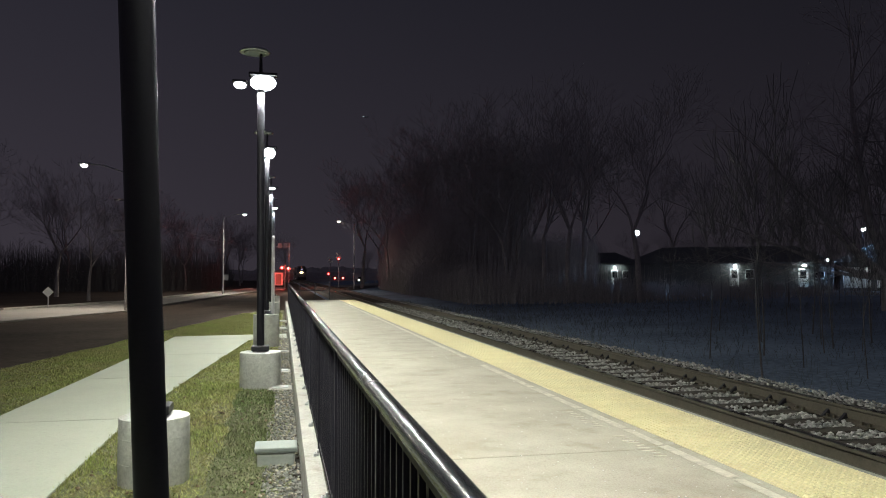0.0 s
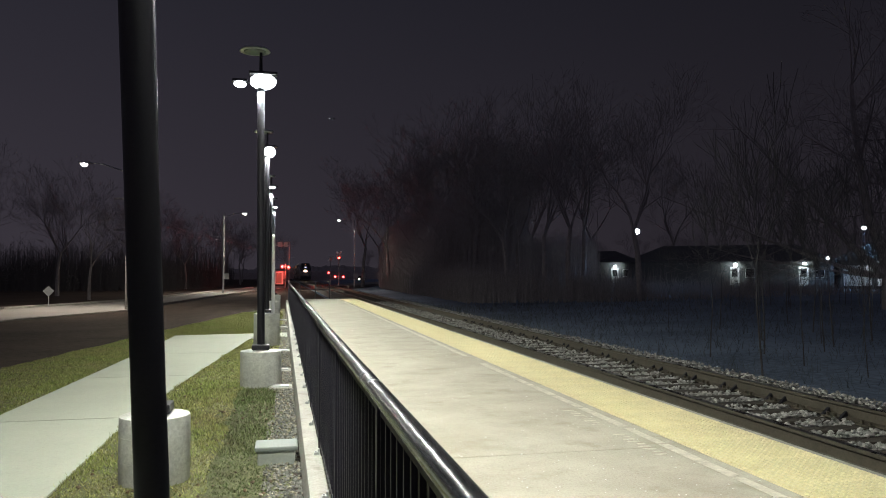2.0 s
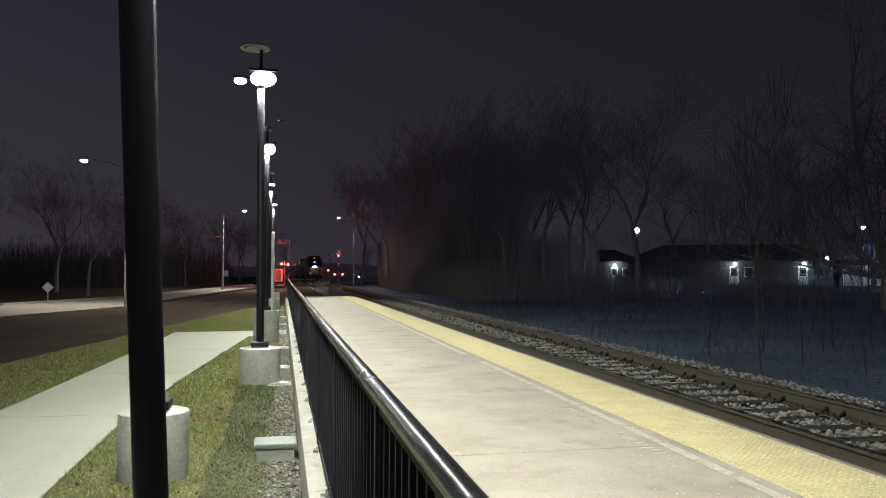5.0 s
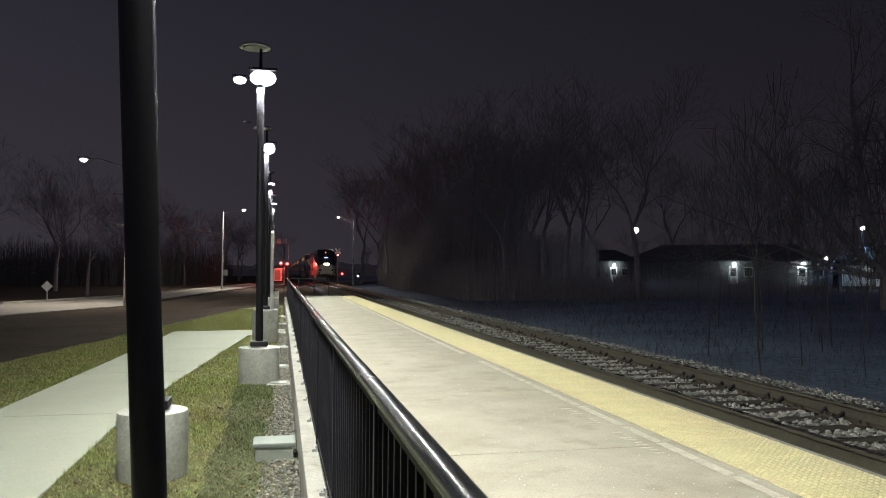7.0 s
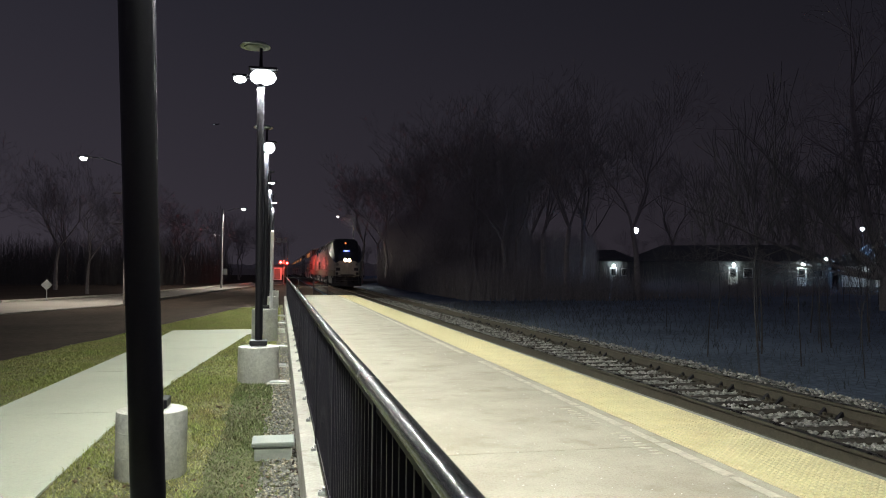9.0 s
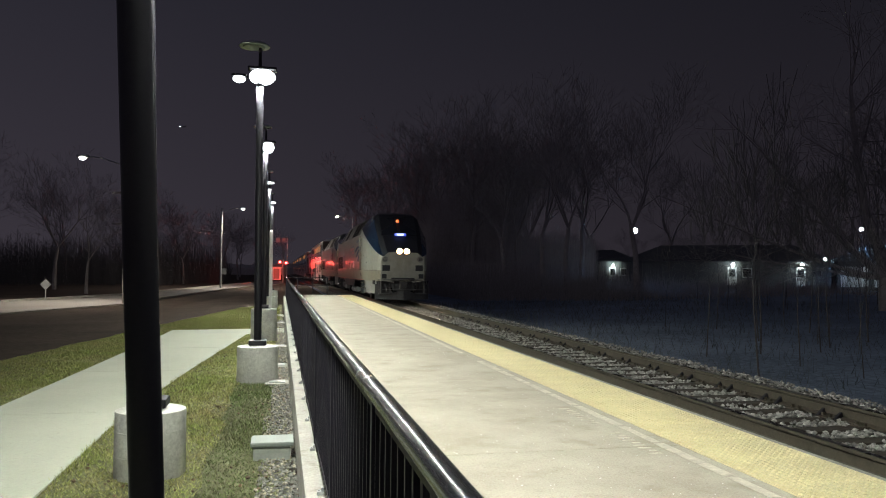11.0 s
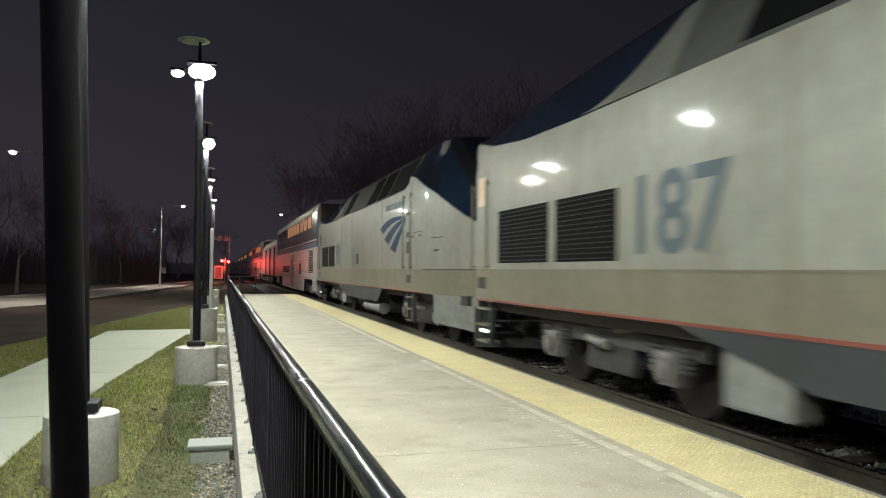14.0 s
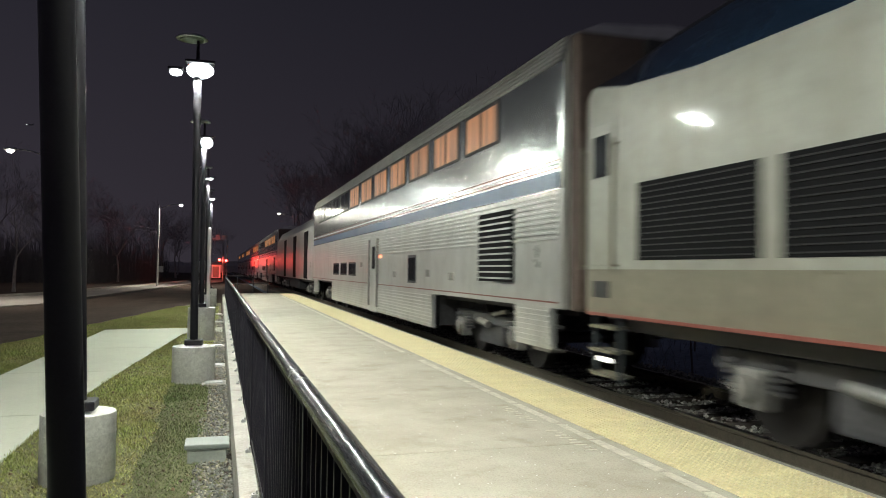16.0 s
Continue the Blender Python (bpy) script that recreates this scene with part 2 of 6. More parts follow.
def streaked(m, dark, amount):
    """Rain-washed grime in upright streaks and low patches over a train's paint."""
    nt = m.node_tree
    b = nt.nodes["Principled BSDF"]
    src = b.inputs["Base Color"].links[0].from_socket
    co = nt.nodes.new("ShaderNodeTexCoord")
    mp = nt.nodes.new("ShaderNodeMapping")
    mp.inputs["Scale"].default_value = (1.0, 1.4, 0.3)
    nt.links.new(co.outputs["Object"], mp.inputs["Vector"])
    n = node(nt, "ShaderNodeTexNoise", Scale=1.6, Detail=7.0, Roughness=0.7)
    nt.links.new(mp.outputs[0], n.inputs["Vector"])
    mr = nt.nodes.new("ShaderNodeMapRange")
    mr.inputs["From Min"].default_value, mr.inputs["From Max"].default_value = 0.45, 0.72
    mr.inputs["To Max"].default_value = amount
    nt.links.new(n.outputs["Fac"], mr.inputs["Value"])
    mix = nt.nodes.new("ShaderNodeMix")
    mix.data_type = "RGBA"
    for i in mix.inputs:
        if i.type == "RGBA" and i.name == "B":
            i.default_value = (*dark, 1)
    first_colour = [i for i in mix.inputs if i.type == "RGBA" and i.name == "A"][0]
    nt.links.new(mr.outputs[0], mix.inputs[0])
    nt.links.new(src, first_colour)
    nt.links.new([o for o in mix.outputs if o.type == "RGBA"][0], b.inputs["Base Color"])


def stained(m, dark, scale, low, high, amount):
    """Pits and blots of a darker colour with an outline of their own."""
    nt = m.node_tree
    b = nt.nodes["Principled BSDF"]
    src = b.inputs["Base Color"].links[0].from_socket
    co = nt.nodes.new("ShaderNodeTexCoord")
    n = node(nt, "ShaderNodeTexNoise", Scale=scale, Detail=5.0, Roughness=0.6)
    nt.links.new(co.outputs["Object"], n.inputs["Vector"])
    mr = nt.nodes.new("ShaderNodeMapRange")
    mr.inputs["From Min"].default_value, mr.inputs["From Max"].default_value = low, high
    mr.inputs["To Max"].default_value = amount
    nt.links.new(n.outputs["Fac"], mr.inputs["Value"])
    mix = nt.nodes.new("ShaderNodeMix")
    mix.data_type = "RGBA"
    sockets = [i for i in mix.inputs if i.type == "RGBA"]
    sockets[1].default_value = (*dark, 1)
    nt.links.new(mr.outputs[0], mix.inputs[0])
    nt.links.new(src, sockets[0])
    nt.links.new([o for o in mix.outputs if o.type == "RGBA"][0], b.inputs["Base Color"])


stained(CONCRETE, (0.22, 0.20, 0.155), 38.0, 0.57, 0.72, 0.55)
stained(CONCRETE, (0.30, 0.25, 0.17), 2.3, 0.54, 0.70, 0.55)
stained(WALKWAY, (0.24, 0.24, 0.19), 30.0, 0.58, 0.74, 0.5)
stained(PED, (0.26, 0.25, 0.22), 4.5, 0.52, 0.70, 0.6)
stained(CURB, (0.17, 0.15, 0.12), 9.0, 0.54, 0.70, 0.6)
stained(TACTILE, (0.45, 0.37, 0.20), 3.0, 0.52, 0.72, 0.45)
streaked(LOCO_WHITE, (0.20, 0.185, 0.14), 0.6)
streaked(LOCO_SILL, (0.12, 0.10, 0.075), 0.8)
streaked(LOCO_GREY, (0.028, 0.03, 0.034), 0.8)
streaked(STEEL, (0.30, 0.29, 0.27), 0.5)


# ---- building blocks ----
def box(bm, x0, x1, y0, y1, z0, z1, m=None):
    r = bmesh.ops.create_cube(bm, size=1)
    t = Matrix.Translation(((x0 + x1) / 2, (y0 + y1) / 2, (z0 + z1) / 2)) @ Matrix.Diagonal((abs(x1 - x0), abs(y1 - y0), abs(z1 - z0), 1))
    bmesh.ops.transform(bm, matrix=(m @ t) if m else t, verts=r["verts"])
    return r["verts"]


def tube(bm, a, b, r0, r1=None, n=12, caps=True):
    a, b = Vector(a), Vector(b)
    d = b - a
    r = bmesh.ops.create_cone(bm, cap_ends=caps, segments=n, radius1=r0, radius2=r0 if r1 is None else r1, depth=d.length)
    q = d.to_track_quat("Z", "Y").to_matrix().to_4x4()
    bmesh.ops.transform(bm, matrix=Matrix.Translation((a + b) / 2) @ q, verts=r["verts"])
    return r["verts"]


def mesh_of(name, bm, mats, smooth=False, bevel=0.0):
    if bevel:
        bmesh.ops.bevel(bm, geom=[e for e in bm.edges if e.is_manifold and e.calc_face_angle(0) > 0.6], offset=bevel, segments=2, affect="EDGES", profile=0.6)
    bmesh.ops.recalc_face_normals(bm, faces=bm.faces)
    me = bpy.data.meshes.new(name)
    bm.to_mesh(me)
    bm.free()
    for m in mats if isinstance(mats, (list, tuple)) else [mats]:
        me.materials.append(m)
    if smooth:
        for p in me.polygons:
            p.use_smooth = True
        me.set_sharp_from_angle(angle=radians(35))
    return me


def part(name, bm, mat, parent, label="", smooth=False, bevel=0.0):
    """One mesh under a thing; pieces that lie apart on its two flanks become a part each."""
    xs = [v.co.x for v in bm.verts]
    if xs and min(xs) < -0.3 and max(xs) > 0.3 and not any(abs(x) < 0.25 for x in xs):
        if not any(e.verts[0].co.x * e.verts[1].co.x < 0 for e in bm.edges):
            other = bm.copy()
            bmesh.ops.delete(bm, geom=[v for v in bm.verts if v.co.x > 0], context="VERTS")
            bmesh.ops.delete(other, geom=[v for v in other.verts if v.co.x < 0], context="VERTS")
            part(name, other, mat, parent, label, smooth, bevel)
    ob = new(name, mesh_of(name, bm, mat, smooth, bevel))
    ob.parent = parent
    if label:
        ob["label"] = label
    return ob


def thing(name, label, category, group="", kind="", at=None):
    ob = new(name)
    ob.empty_display_size = 0.2
    if at is not None:
        ob.matrix_basis = at
    return tagged(ob, label, category, group, kind)


def solid(name, bm, mat, label, category, group="", kind="", smooth=False, bevel=0.0):
    return tagged(new(name, mesh_of(name, bm, mat, smooth, bevel)), label, category, group, kind)


def prism(bm, outline, z0, z1):
    """A slab over an outline in plan."""
    lo = [bm.verts.new((x, y, z0)) for x, y in outline]
    hi = [bm.verts.new((x, y, z1)) for x, y in outline]
    bm.faces.new(hi)
    bm.faces.new(lo[::-1])
    n = len(outline)
    for i in range(n):
        bm.faces.new((lo[i], lo[(i + 1) % n], hi[(i + 1) % n], hi[i]))


def sweep(bm, profile, y0, y1):
    """A profile in x, z drawn along y."""
    a = [bm.verts.new((x, y0, z)) for x, z in profile]
    b = [bm.verts.new((x, y1, z)) for x, z in profile]
    n = len(profile)
    for i in range(n):
        bm.faces.new((a[i], a[(i + 1) % n], b[(i + 1) % n], b[i]))
    bm.faces.new(a[::-1])
    bm.faces.new(b)


# ---- the ground and the station ----
def ground():
    """One sheet to the horizon: lawn level left of the platform, lower and blue-grey for the flare right of the track.
    """
    xs = [-1500, -400, -120, -60, -30, -15, -8, -5, -3, -1.5, 0.1, 1, 3, 4, 7.4, 8.6, 12, 20, 30, 45, 70, 120, 400, 1500]
    ys = [-400, -100, -40, -20, -10, -5, 0, 5, 10, 15, 20, 25, 30, 36, 44, 60, 80, 110, 150, 220, 400, 900, 3000]

    def height(x, y):
        h = GROUND_Z
        if x > 7.4:
            h = RAIL_Z - 0.45 - 0.6 * min(1, (x - 7.4) / 1.6) + 0.85 * min(1, max(0, (x - 12) / 30))
        elif x > 3:
            h = RAIL_Z - 0.55
        if x < -3:
            h -= 0.22 * min(1, (-3 - x) / 2.5)
        elif x < 0.2 and y >= 60:
            h -= 0.22
        return h
    bm = bmesh.new()
    grid = [[bm.verts.new((x, y, height(x, y) + random.uniform(-0.015, 0.015))) for x in xs] for y in ys]
    for j in range(len(ys) - 1):
        for i in range(len(xs) - 1):
            f = bm.faces.new((grid[j][i], grid[j][i + 1], grid[j + 1][i + 1], grid[j + 1][i]))
            c = f.calc_center_median()
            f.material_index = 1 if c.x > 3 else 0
    solid("ground", bm, [DARK_GROUND, FIELD], "dark winter ground at night, blue-grey beyond the track", "ground", kind="structure")


def lawn_outline():
    return [(0.1, -12), (0.1, 38), (-1.3, 36.5), (-3.6, 23.5), (-4.15, 19.7), (-5.2, 13.8), (-6.3, 8), (-8.6, -12)]


def station():
    bm = bmesh.new()
    prism(bm, lawn_outline(), GROUND_Z - 0.3, GROUND_Z + 0.03)
    solid("lawn", bm, GRASS_GROUND, "short winter lawn beside the platform", "lawn", kind="structure")
    # platform of cast slabs
    plat = thing("platform", "pale concrete station platform in cast slabs", "platform", kind="structure")
    joints = [-8, -4.4, -0.7, 5.23, 11.75, 17.8, 24, 30.2, 36.4, PLATFORM_END]
    for a, b in zip(joints, joints[1:]):
        bm = bmesh.new()
        box(bm, FENCE_X - 0.03, EDGE_X - 0.81, a + 0.005, b - 0.005, -0.35, 0)
        part("slab", bm, CONCRETE, plat, bevel=0.006)
    bm = bmesh.new()
    box(bm, EDGE_X - 0.815, EDGE_X + 0.05, -8, PLATFORM_END, -0.55, -0.012)
    part("edge_beam", bm, CURB, plat, "pale concrete edge beam")


ground()
station()
# ---- track: ties, rails, plates and loose stone ----
def stones(name, label, count, place, size, mat):
    """Loose angular stones, joined: place() gives x, y, z."""
    base = np.array([(1, 0, 0), (-1, 0, 0), (0, 1, 0), (0, -1, 0), (0, 0, 1), (0, 0, -1)], float)
    tri = np.array([(0, 2, 4), (2, 1, 4), (1, 3, 4), (3, 0, 4), (2, 0, 5), (1, 2, 5), (3, 1, 5), (0, 3, 5)])
    vs, fs = [], []
    for k in range(count):
        p = place()
        s = size * random.uniform(0.55, 1.25)
        a, b = random.uniform(0, 6.28), random.uniform(-0.6, 0.6)
        v = base * np.random.uniform(0.6, 1.25, (6, 1)) * (s, s * 0.8, s * 0.65)
        ca, sa, cb, sb = math.cos(a), math.sin(a), math.cos(b), math.sin(b)
        rot = np.array([[ca, -sa, 0], [sa, ca, 0], [0, 0, 1]]) @ np.array([[1, 0, 0], [0, cb, -sb], [0, sb, cb]])
        vs.append(v @ rot.T + p)
        fs.append(tri + 6 * k)
    me = bpy.data.meshes.new(name)
    me.from_pydata(np.concatenate(vs).tolist(), [], np.concatenate(fs).tolist())
    me.materials.append(mat)
    return tagged(new(name, me), label, "stones", kind="stuff")


BED_Z = RAIL_Z - 0.19


def track():
    t = thing("track", "single railway track on dark timber ties in ballast", "track", kind="structure")
    profile = [(-0.075, -0.18), (0.075, -0.18), (0.075, -0.165), (0.012, -0.145), (0.009, -0.05), (0.036, -0.038), (0.036, -0.004), (0.026, 0), (-0.026, 0), (-0.036, -0.004), (-0.036, -0.038), (-0.009, -0.05), (-0.012, -0.145), (-0.075, -0.165)]
    for s in (-1, 1):
        bm = bmesh.new()
        sweep(bm, [(TRACK_X + s * 0.755 + x, RAIL_Z + z) for x, z in profile], -60, 420)
        for f in bm.faces:
            if f.calc_center_median().z > RAIL_Z - 0.003:
                f.material_index = 1
        part("rail", bm, [RAIL_STEEL, RAIL_TOP], t, "rusty rail with a polished head")
    bm = bmesh.new()
    box(bm, -1.3, 1.3, -0.115, 0.115, -0.19, 0.0)
    tie = mesh_of("tie", bm, TIMBER, bevel=0.012)
    bm = bmesh.new()
    box(bm, -0.17, 0.17, -0.09, 0.09, 0, 0.014)
    for x in (-0.105, 0.105):
        for y in (-0.055, 0.055):
            box(bm, x - 0.014, x + 0.014, y - 0.014, y + 0.014, 0.01, 0.05)
    plate = mesh_of("tie_plate", bm, RAIL_STEEL)
    bm = bmesh.new()
    v = [bm.verts.new(p) for p in ((-0.09, -0.02, 0), (0.02, -0.02, 0), (0.0, -0.02, 0.085), (-0.09, 0.02, 0), (0.02, 0.02, 0), (0.0, 0.02, 0.085))]
    for f in ((0, 1, 2), (5, 4, 3), (0, 2, 5, 3), (1, 4, 5, 2), (0, 3, 4, 1)):
        bm.faces.new([v[i] for i in f])
    anchor = mesh_of("rail_anchor", bm, BLACK_PAINT)
    y = -3.0
    k = 0
    while y < 75:
        ob = new("tie", tie)
        ob.parent = t
        ob.matrix_basis = pose(TRACK_X + random.uniform(-0.04, 0.04), y, BED_Z + 0.008 + random.uniform(-0.006, 0.006), 0, 0, random.uniform(-0.8, 0.8))
        if y < 26:
            for s in (1,):
                ob = new("tie_plate", plate)
                ob.parent = t
                ob.matrix_basis = pose(TRACK_X + s * 0.755, y, BED_Z + 0.014)
                for d in (-0.14, 0.14):
                    if k % 2 == 0 and s > 0:
                        ob = new("rail_anchor", anchor)
                        ob.parent = t
                        ob.matrix_basis = pose(TRACK_X + s * 0.755 - 0.03, y + d, BED_Z + 0.016)
        y += 0.53
        k += 1
    bm = bmesh.new()
    sweep(bm, [(EDGE_X + 0.02, BED_Z - 0.5), (EDGE_X + 0.02, BED_Z - 0.03), (7.15, BED_Z - 0.03), (8.3, BED_Z - 0.62)], -60, 420)
    sweep(bm, [(EDGE_X + 0.025, BED_Z - 0.3), (EDGE_X + 0.025, BED_Z + 0.03), (4.60, BED_Z + 0.05), (4.70, BED_Z + 0.02), (4.70, BED_Z - 0.3)], -60, 420)
    sweep(bm, [(6.50, BED_Z - 0.3), (6.52, BED_Z - 0.01), (6.85, BED_Z + 0.05), (7.25, BED_Z + 0.03), (8.2, BED_Z - 0.5)], -60, 420)
    solid("ballast_bed", bm, BALLAST_BED, "dark bed of crushed stone under the track", "ballast", kind="structure")

    def between():
        y = 3.0 + 42 * random.random() ** 1.5
        q = random.random()
        x = random.uniform(4.95, 6.18) if q < 0.5 else random.uniform(6.45, 7.8) if q < 0.85 else random.uniform(EDGE_X + 0.15, 4.65)
        up = 0.03 if x < 4.7 else 0.055 if 6.6 < x < 7.4 else 0
        drop = max(0, (x - 7.3)) * 0.5
        near = abs(((y + 3.0) / 0.53 + 0.5) % 1 - 0.5) * 0.53
        if x < 6.9 and near < 0.125:
            y += 0.2
        return (x, y, BED_Z - 0.005 + up - drop + random.uniform(-0.015, 0.03))
    stones("ballast_stones", "pale grey crushed stone between the ties", 21000, between, 0.036, STONE)


def platform_edge():
    t = thing("tactile_strip", "yellow warning strip of raised domes along the platform edge", "tactile strip", kind="structure")
    bm = bmesh.new()
    box(bm, -0.378, 0.378, -0.303, 0.303, -0.012, 0.0)
    for i in range(15):
        for j in range(12):
            r = bmesh.ops.create_cone(bm, cap_ends=True, segments=6, radius1=0.0145, radius2=0.008, depth=0.009)
            bmesh.ops.translate(bm, vec=(-0.350 + i * 0.05, -0.2775 + j * 0.0505, 0.0045), verts=r["verts"])
    tile = mesh_of("tactile_tile", bm, TACTILE)
    y = -7.49
    while y < PLATFORM_END - 0.5:
        ob = new("tactile_tile", tile)
        ob.parent = t
        ob.matrix_basis = pose(EDGE_X - 0.427, y + 0.305, 0.004)
        y += 0.61
    line = thing("painted_line", "worn pale boundary line painted on the platform", "painted line", kind="structure")
    y = 1.0
    while y < 36:
        n = random.uniform(0.25, 1.1)
        if random.random() < 0.9:
            w = random.uniform(0.032, 0.045)
            bm = bmesh.new()
            box(bm, 2.85 - w, 2.85 + w, y, y + n, 0.0, 0.0035)
            part("worn_stripe", bm, WORN_PAINT, line)
        y += n + random.uniform(0.0, 0.08)
    # faded lettering that cannot be read any more, in plain bars
    for k in range(9):
        for y in (5.0, 6.1):
            bm = bmesh.new()
            a = y + k * 0.085
            box(bm, 2.62 + 0.04 * (k % 3 == 1), 2.72, a, a + 0.03, 0.0, 0.0032)
            part("faded_bar", bm, WORN_PAINT, line)

    def litter():
        return (random.uniform(0.5, 3.0), 2.5 + 20 * random.random() ** 1.6, 0.0)
    stones("platform_grit", "small pale specks of grit on the platform", 420, litter, 0.009, WHITE_PAINT)


# ---- left of the railing ----
def sidewalk():
    t = thing("sidewalk", "pale concrete sidewalk in slabs through the lawn", "sidewalk", kind="structure")
    ys = [-12, -5.6, -1.9, 1.9, 5.7, 9.48]
    top, bot = GROUND_Z + 0.05, GROUND_Z - 0.2
    for a, b in zip(ys, ys[1:]):
        bm = bmesh.new()
        prism(bm, [(-1.74, a + 0.008), (-1.74, b - 0.008), (-3.32, b - 0.008), (-3.34, a + 0.008)], bot, top)
        part("slab", bm, WALKWAY, t)
    bm = bmesh.new()
    prism(bm, [(-1.74, 9.488), (-1.46, 13.2), (-3.16, 13.2), (-3.32, 9.488)], bot, top)
    part("slab", bm, WALKWAY, t)
    bm = bmesh.new()
    prism(bm, [(-1.46, 13.216), (-1.14, 16.9), (-3.01, 16.9), (-3.16, 13.216)], bot, top)
    part("slab", bm, WALKWAY, t)
    bm = bmesh.new()
    prism(bm, [(-1.14, 16.916), (-0.84, 20.3), (-0.5, 20.7), (0.12, 20.8), (0.12, 22.3), (-2.87, 21.8), (-3.01, 16.916)], bot, top)
    part("slab", bm, WALKWAY, t)


def grass():
    """Blades of the lawn by the lamp posts, joined."""
    vs, fs = [], []
    k = 0
    edge = [(-5.9, 10), (-5.2, 13.8), (-4.15, 19.7), (-3.6, 23.5), (-1.3, 36.5)]

    def left(y):
        if y <= 10:
            return -5.9 - (10 - y) * 0.2
        for (x0, y0), (x1, y1) in zip(edge, edge[1:]):
            if y <= y1:
                return x0 + (x1 - x0) * (y - y0) / (y1 - y0)
        return -1.3
    while k < 320000:
        y = 3.6 + 31 * random.random() ** 1.7
        x = random.uniform(left(y), 0.0)
        right_edge = -1.75 if y < 9.9 else -1.75 + (y - 9.9) * 0.085
        left_edge = -3.35 if y < 9.9 else -3.33 + (y - 9.9) * 0.038
        if left_edge < x < right_edge and y < 22.0 or y > 20.4 and y < 22.25 and x > -2.95:
            continue
        if x > -0.10 and random.random() < 0.85 or y < 5 and x < -3:
            continue
        h = random.uniform(0.010, 0.042) * (1.3 if noise.noise((x * 0.7, y * 0.7, 0)) > 0 else 0.8)
        a = random.uniform(0, 6.28)
        w = random.uniform(0.002, 0.005) * (1 + y / 10)
        dx, dy = math.cos(a) * w, math.sin(a) * w
        lx, ly = random.uniform(-0.035, 0.035), random.uniform(-0.035, 0.035)
        z = GROUND_Z + 0.025
        vs += [(x - dx, y - dy, z), (x + dx, y + dy, z), (x + lx, y + ly, z + h)]
        fs.append((3 * k, 3 * k + 1, 3 * k + 2))
        k += 1
    # blades near the curb take the darker colour, a shadow painted in
    shaded = [i for i in range(len(fs)) if vs[3 * i][1] < 11.6 and vs[3 * i][0] > -0.60 + 0.10 * noise.noise((vs[3 * i][0] * 3, vs[3 * i][1] * 1.5, 4))]
    dry = sorted(set(range(len(fs))) - set(shaded))
    for name, picked, mat, label in (("grass", dry, GRASS, "short patchy green and straw-coloured winter grass"), ("damp_grass", shaded, SHADED_GRASS, "dark green grass beside the pebbles, with painted shade")):
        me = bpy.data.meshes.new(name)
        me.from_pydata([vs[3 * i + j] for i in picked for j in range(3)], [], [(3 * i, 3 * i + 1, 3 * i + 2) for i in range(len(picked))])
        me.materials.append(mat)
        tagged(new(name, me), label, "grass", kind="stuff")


def verge():
    def gravel():
        y = 4 + 22 * random.random() ** 1.4
        return (random.uniform(-0.15 if y < 9 else -0.08, 0.16), y, GROUND_Z + 0.035)
    stones("gravel", "dark pebbles along the platform curb", 5200, gravel, 0.024, GRAVEL)

    def litter():
        y = 4 + 20 * random.random() ** 1.4
        return (random.uniform(-0.16 if y < 9 else -0.08, 0.16), y, GROUND_Z + 0.050)
    stones("leaf_litter", "pale brown dead leaves and chips among the pebbles", 1100, litter, 0.019, CHIP)

    def leaf():
        y = 4 + 16 * random.random() ** 1.4
        return (random.uniform(-1.6 + max(0, y - 9.9) * 0.09, 0.1), y, GROUND_Z + 0.05)
    stones("fallen_leaves", "dry brown leaves scattered on the lawn", 260, leaf, 0.022, LEAF)

    def chip():
        y = 2.2 + 20 * random.random() ** 1.5
        return (random.uniform(0.5, 2.95), y, 0.001)
    stones("salt_grains", "scattered white salt grains and chips on the platform", 420, chip, 0.007, WHITE_PAINT)
    # junction box in the grass
    t = thing("junction_box", "grey plastic ground box with a lid", "junction box", at=pose(-0.045, 7.07, GROUND_Z))
    bm = bmesh.new()
    box(bm, -0.165, 0.165, -0.14, 0.14, -0.02, 0.15)
    part("body", bm, LIT_BOX, t, "grey body with light painted in", bevel=0.012)
    bm = bmesh.new()
    box(bm, -0.19, 0.19, -0.165, 0.165, 0.15, 0.195)
    part("lid", bm, LIGHT_BOX, t, "darker grey-green lid", bevel=0.015)
    # drain covers by the curb
    for x, y, w in ((-0.02, 11.55, 0.17), (0.0, 13.6, 0.15), (-0.02, 17.0, 0.18), (-0.02, 24.5, 0.2), (-0.02, 28.5, 0.2)):
        c = thing("drain_cover", "pale concrete drain cover lying by the curb", "drain cover", "drain covers along the curb", at=pose(x, y, GROUND_Z))
        bm = bmesh.new()
        box(bm, -w, w, -0.2, 0.2, 0.0, 0.06)
        part("slab", bm, CURB, c, bevel=0.01)
        bm = bmesh.new()
        box(bm, -w * 0.7, w * 0.7, -0.12, 0.12, 0.06, 0.075)
        part("grate", bm, GALV, c, "steel grate", bevel=0.004)


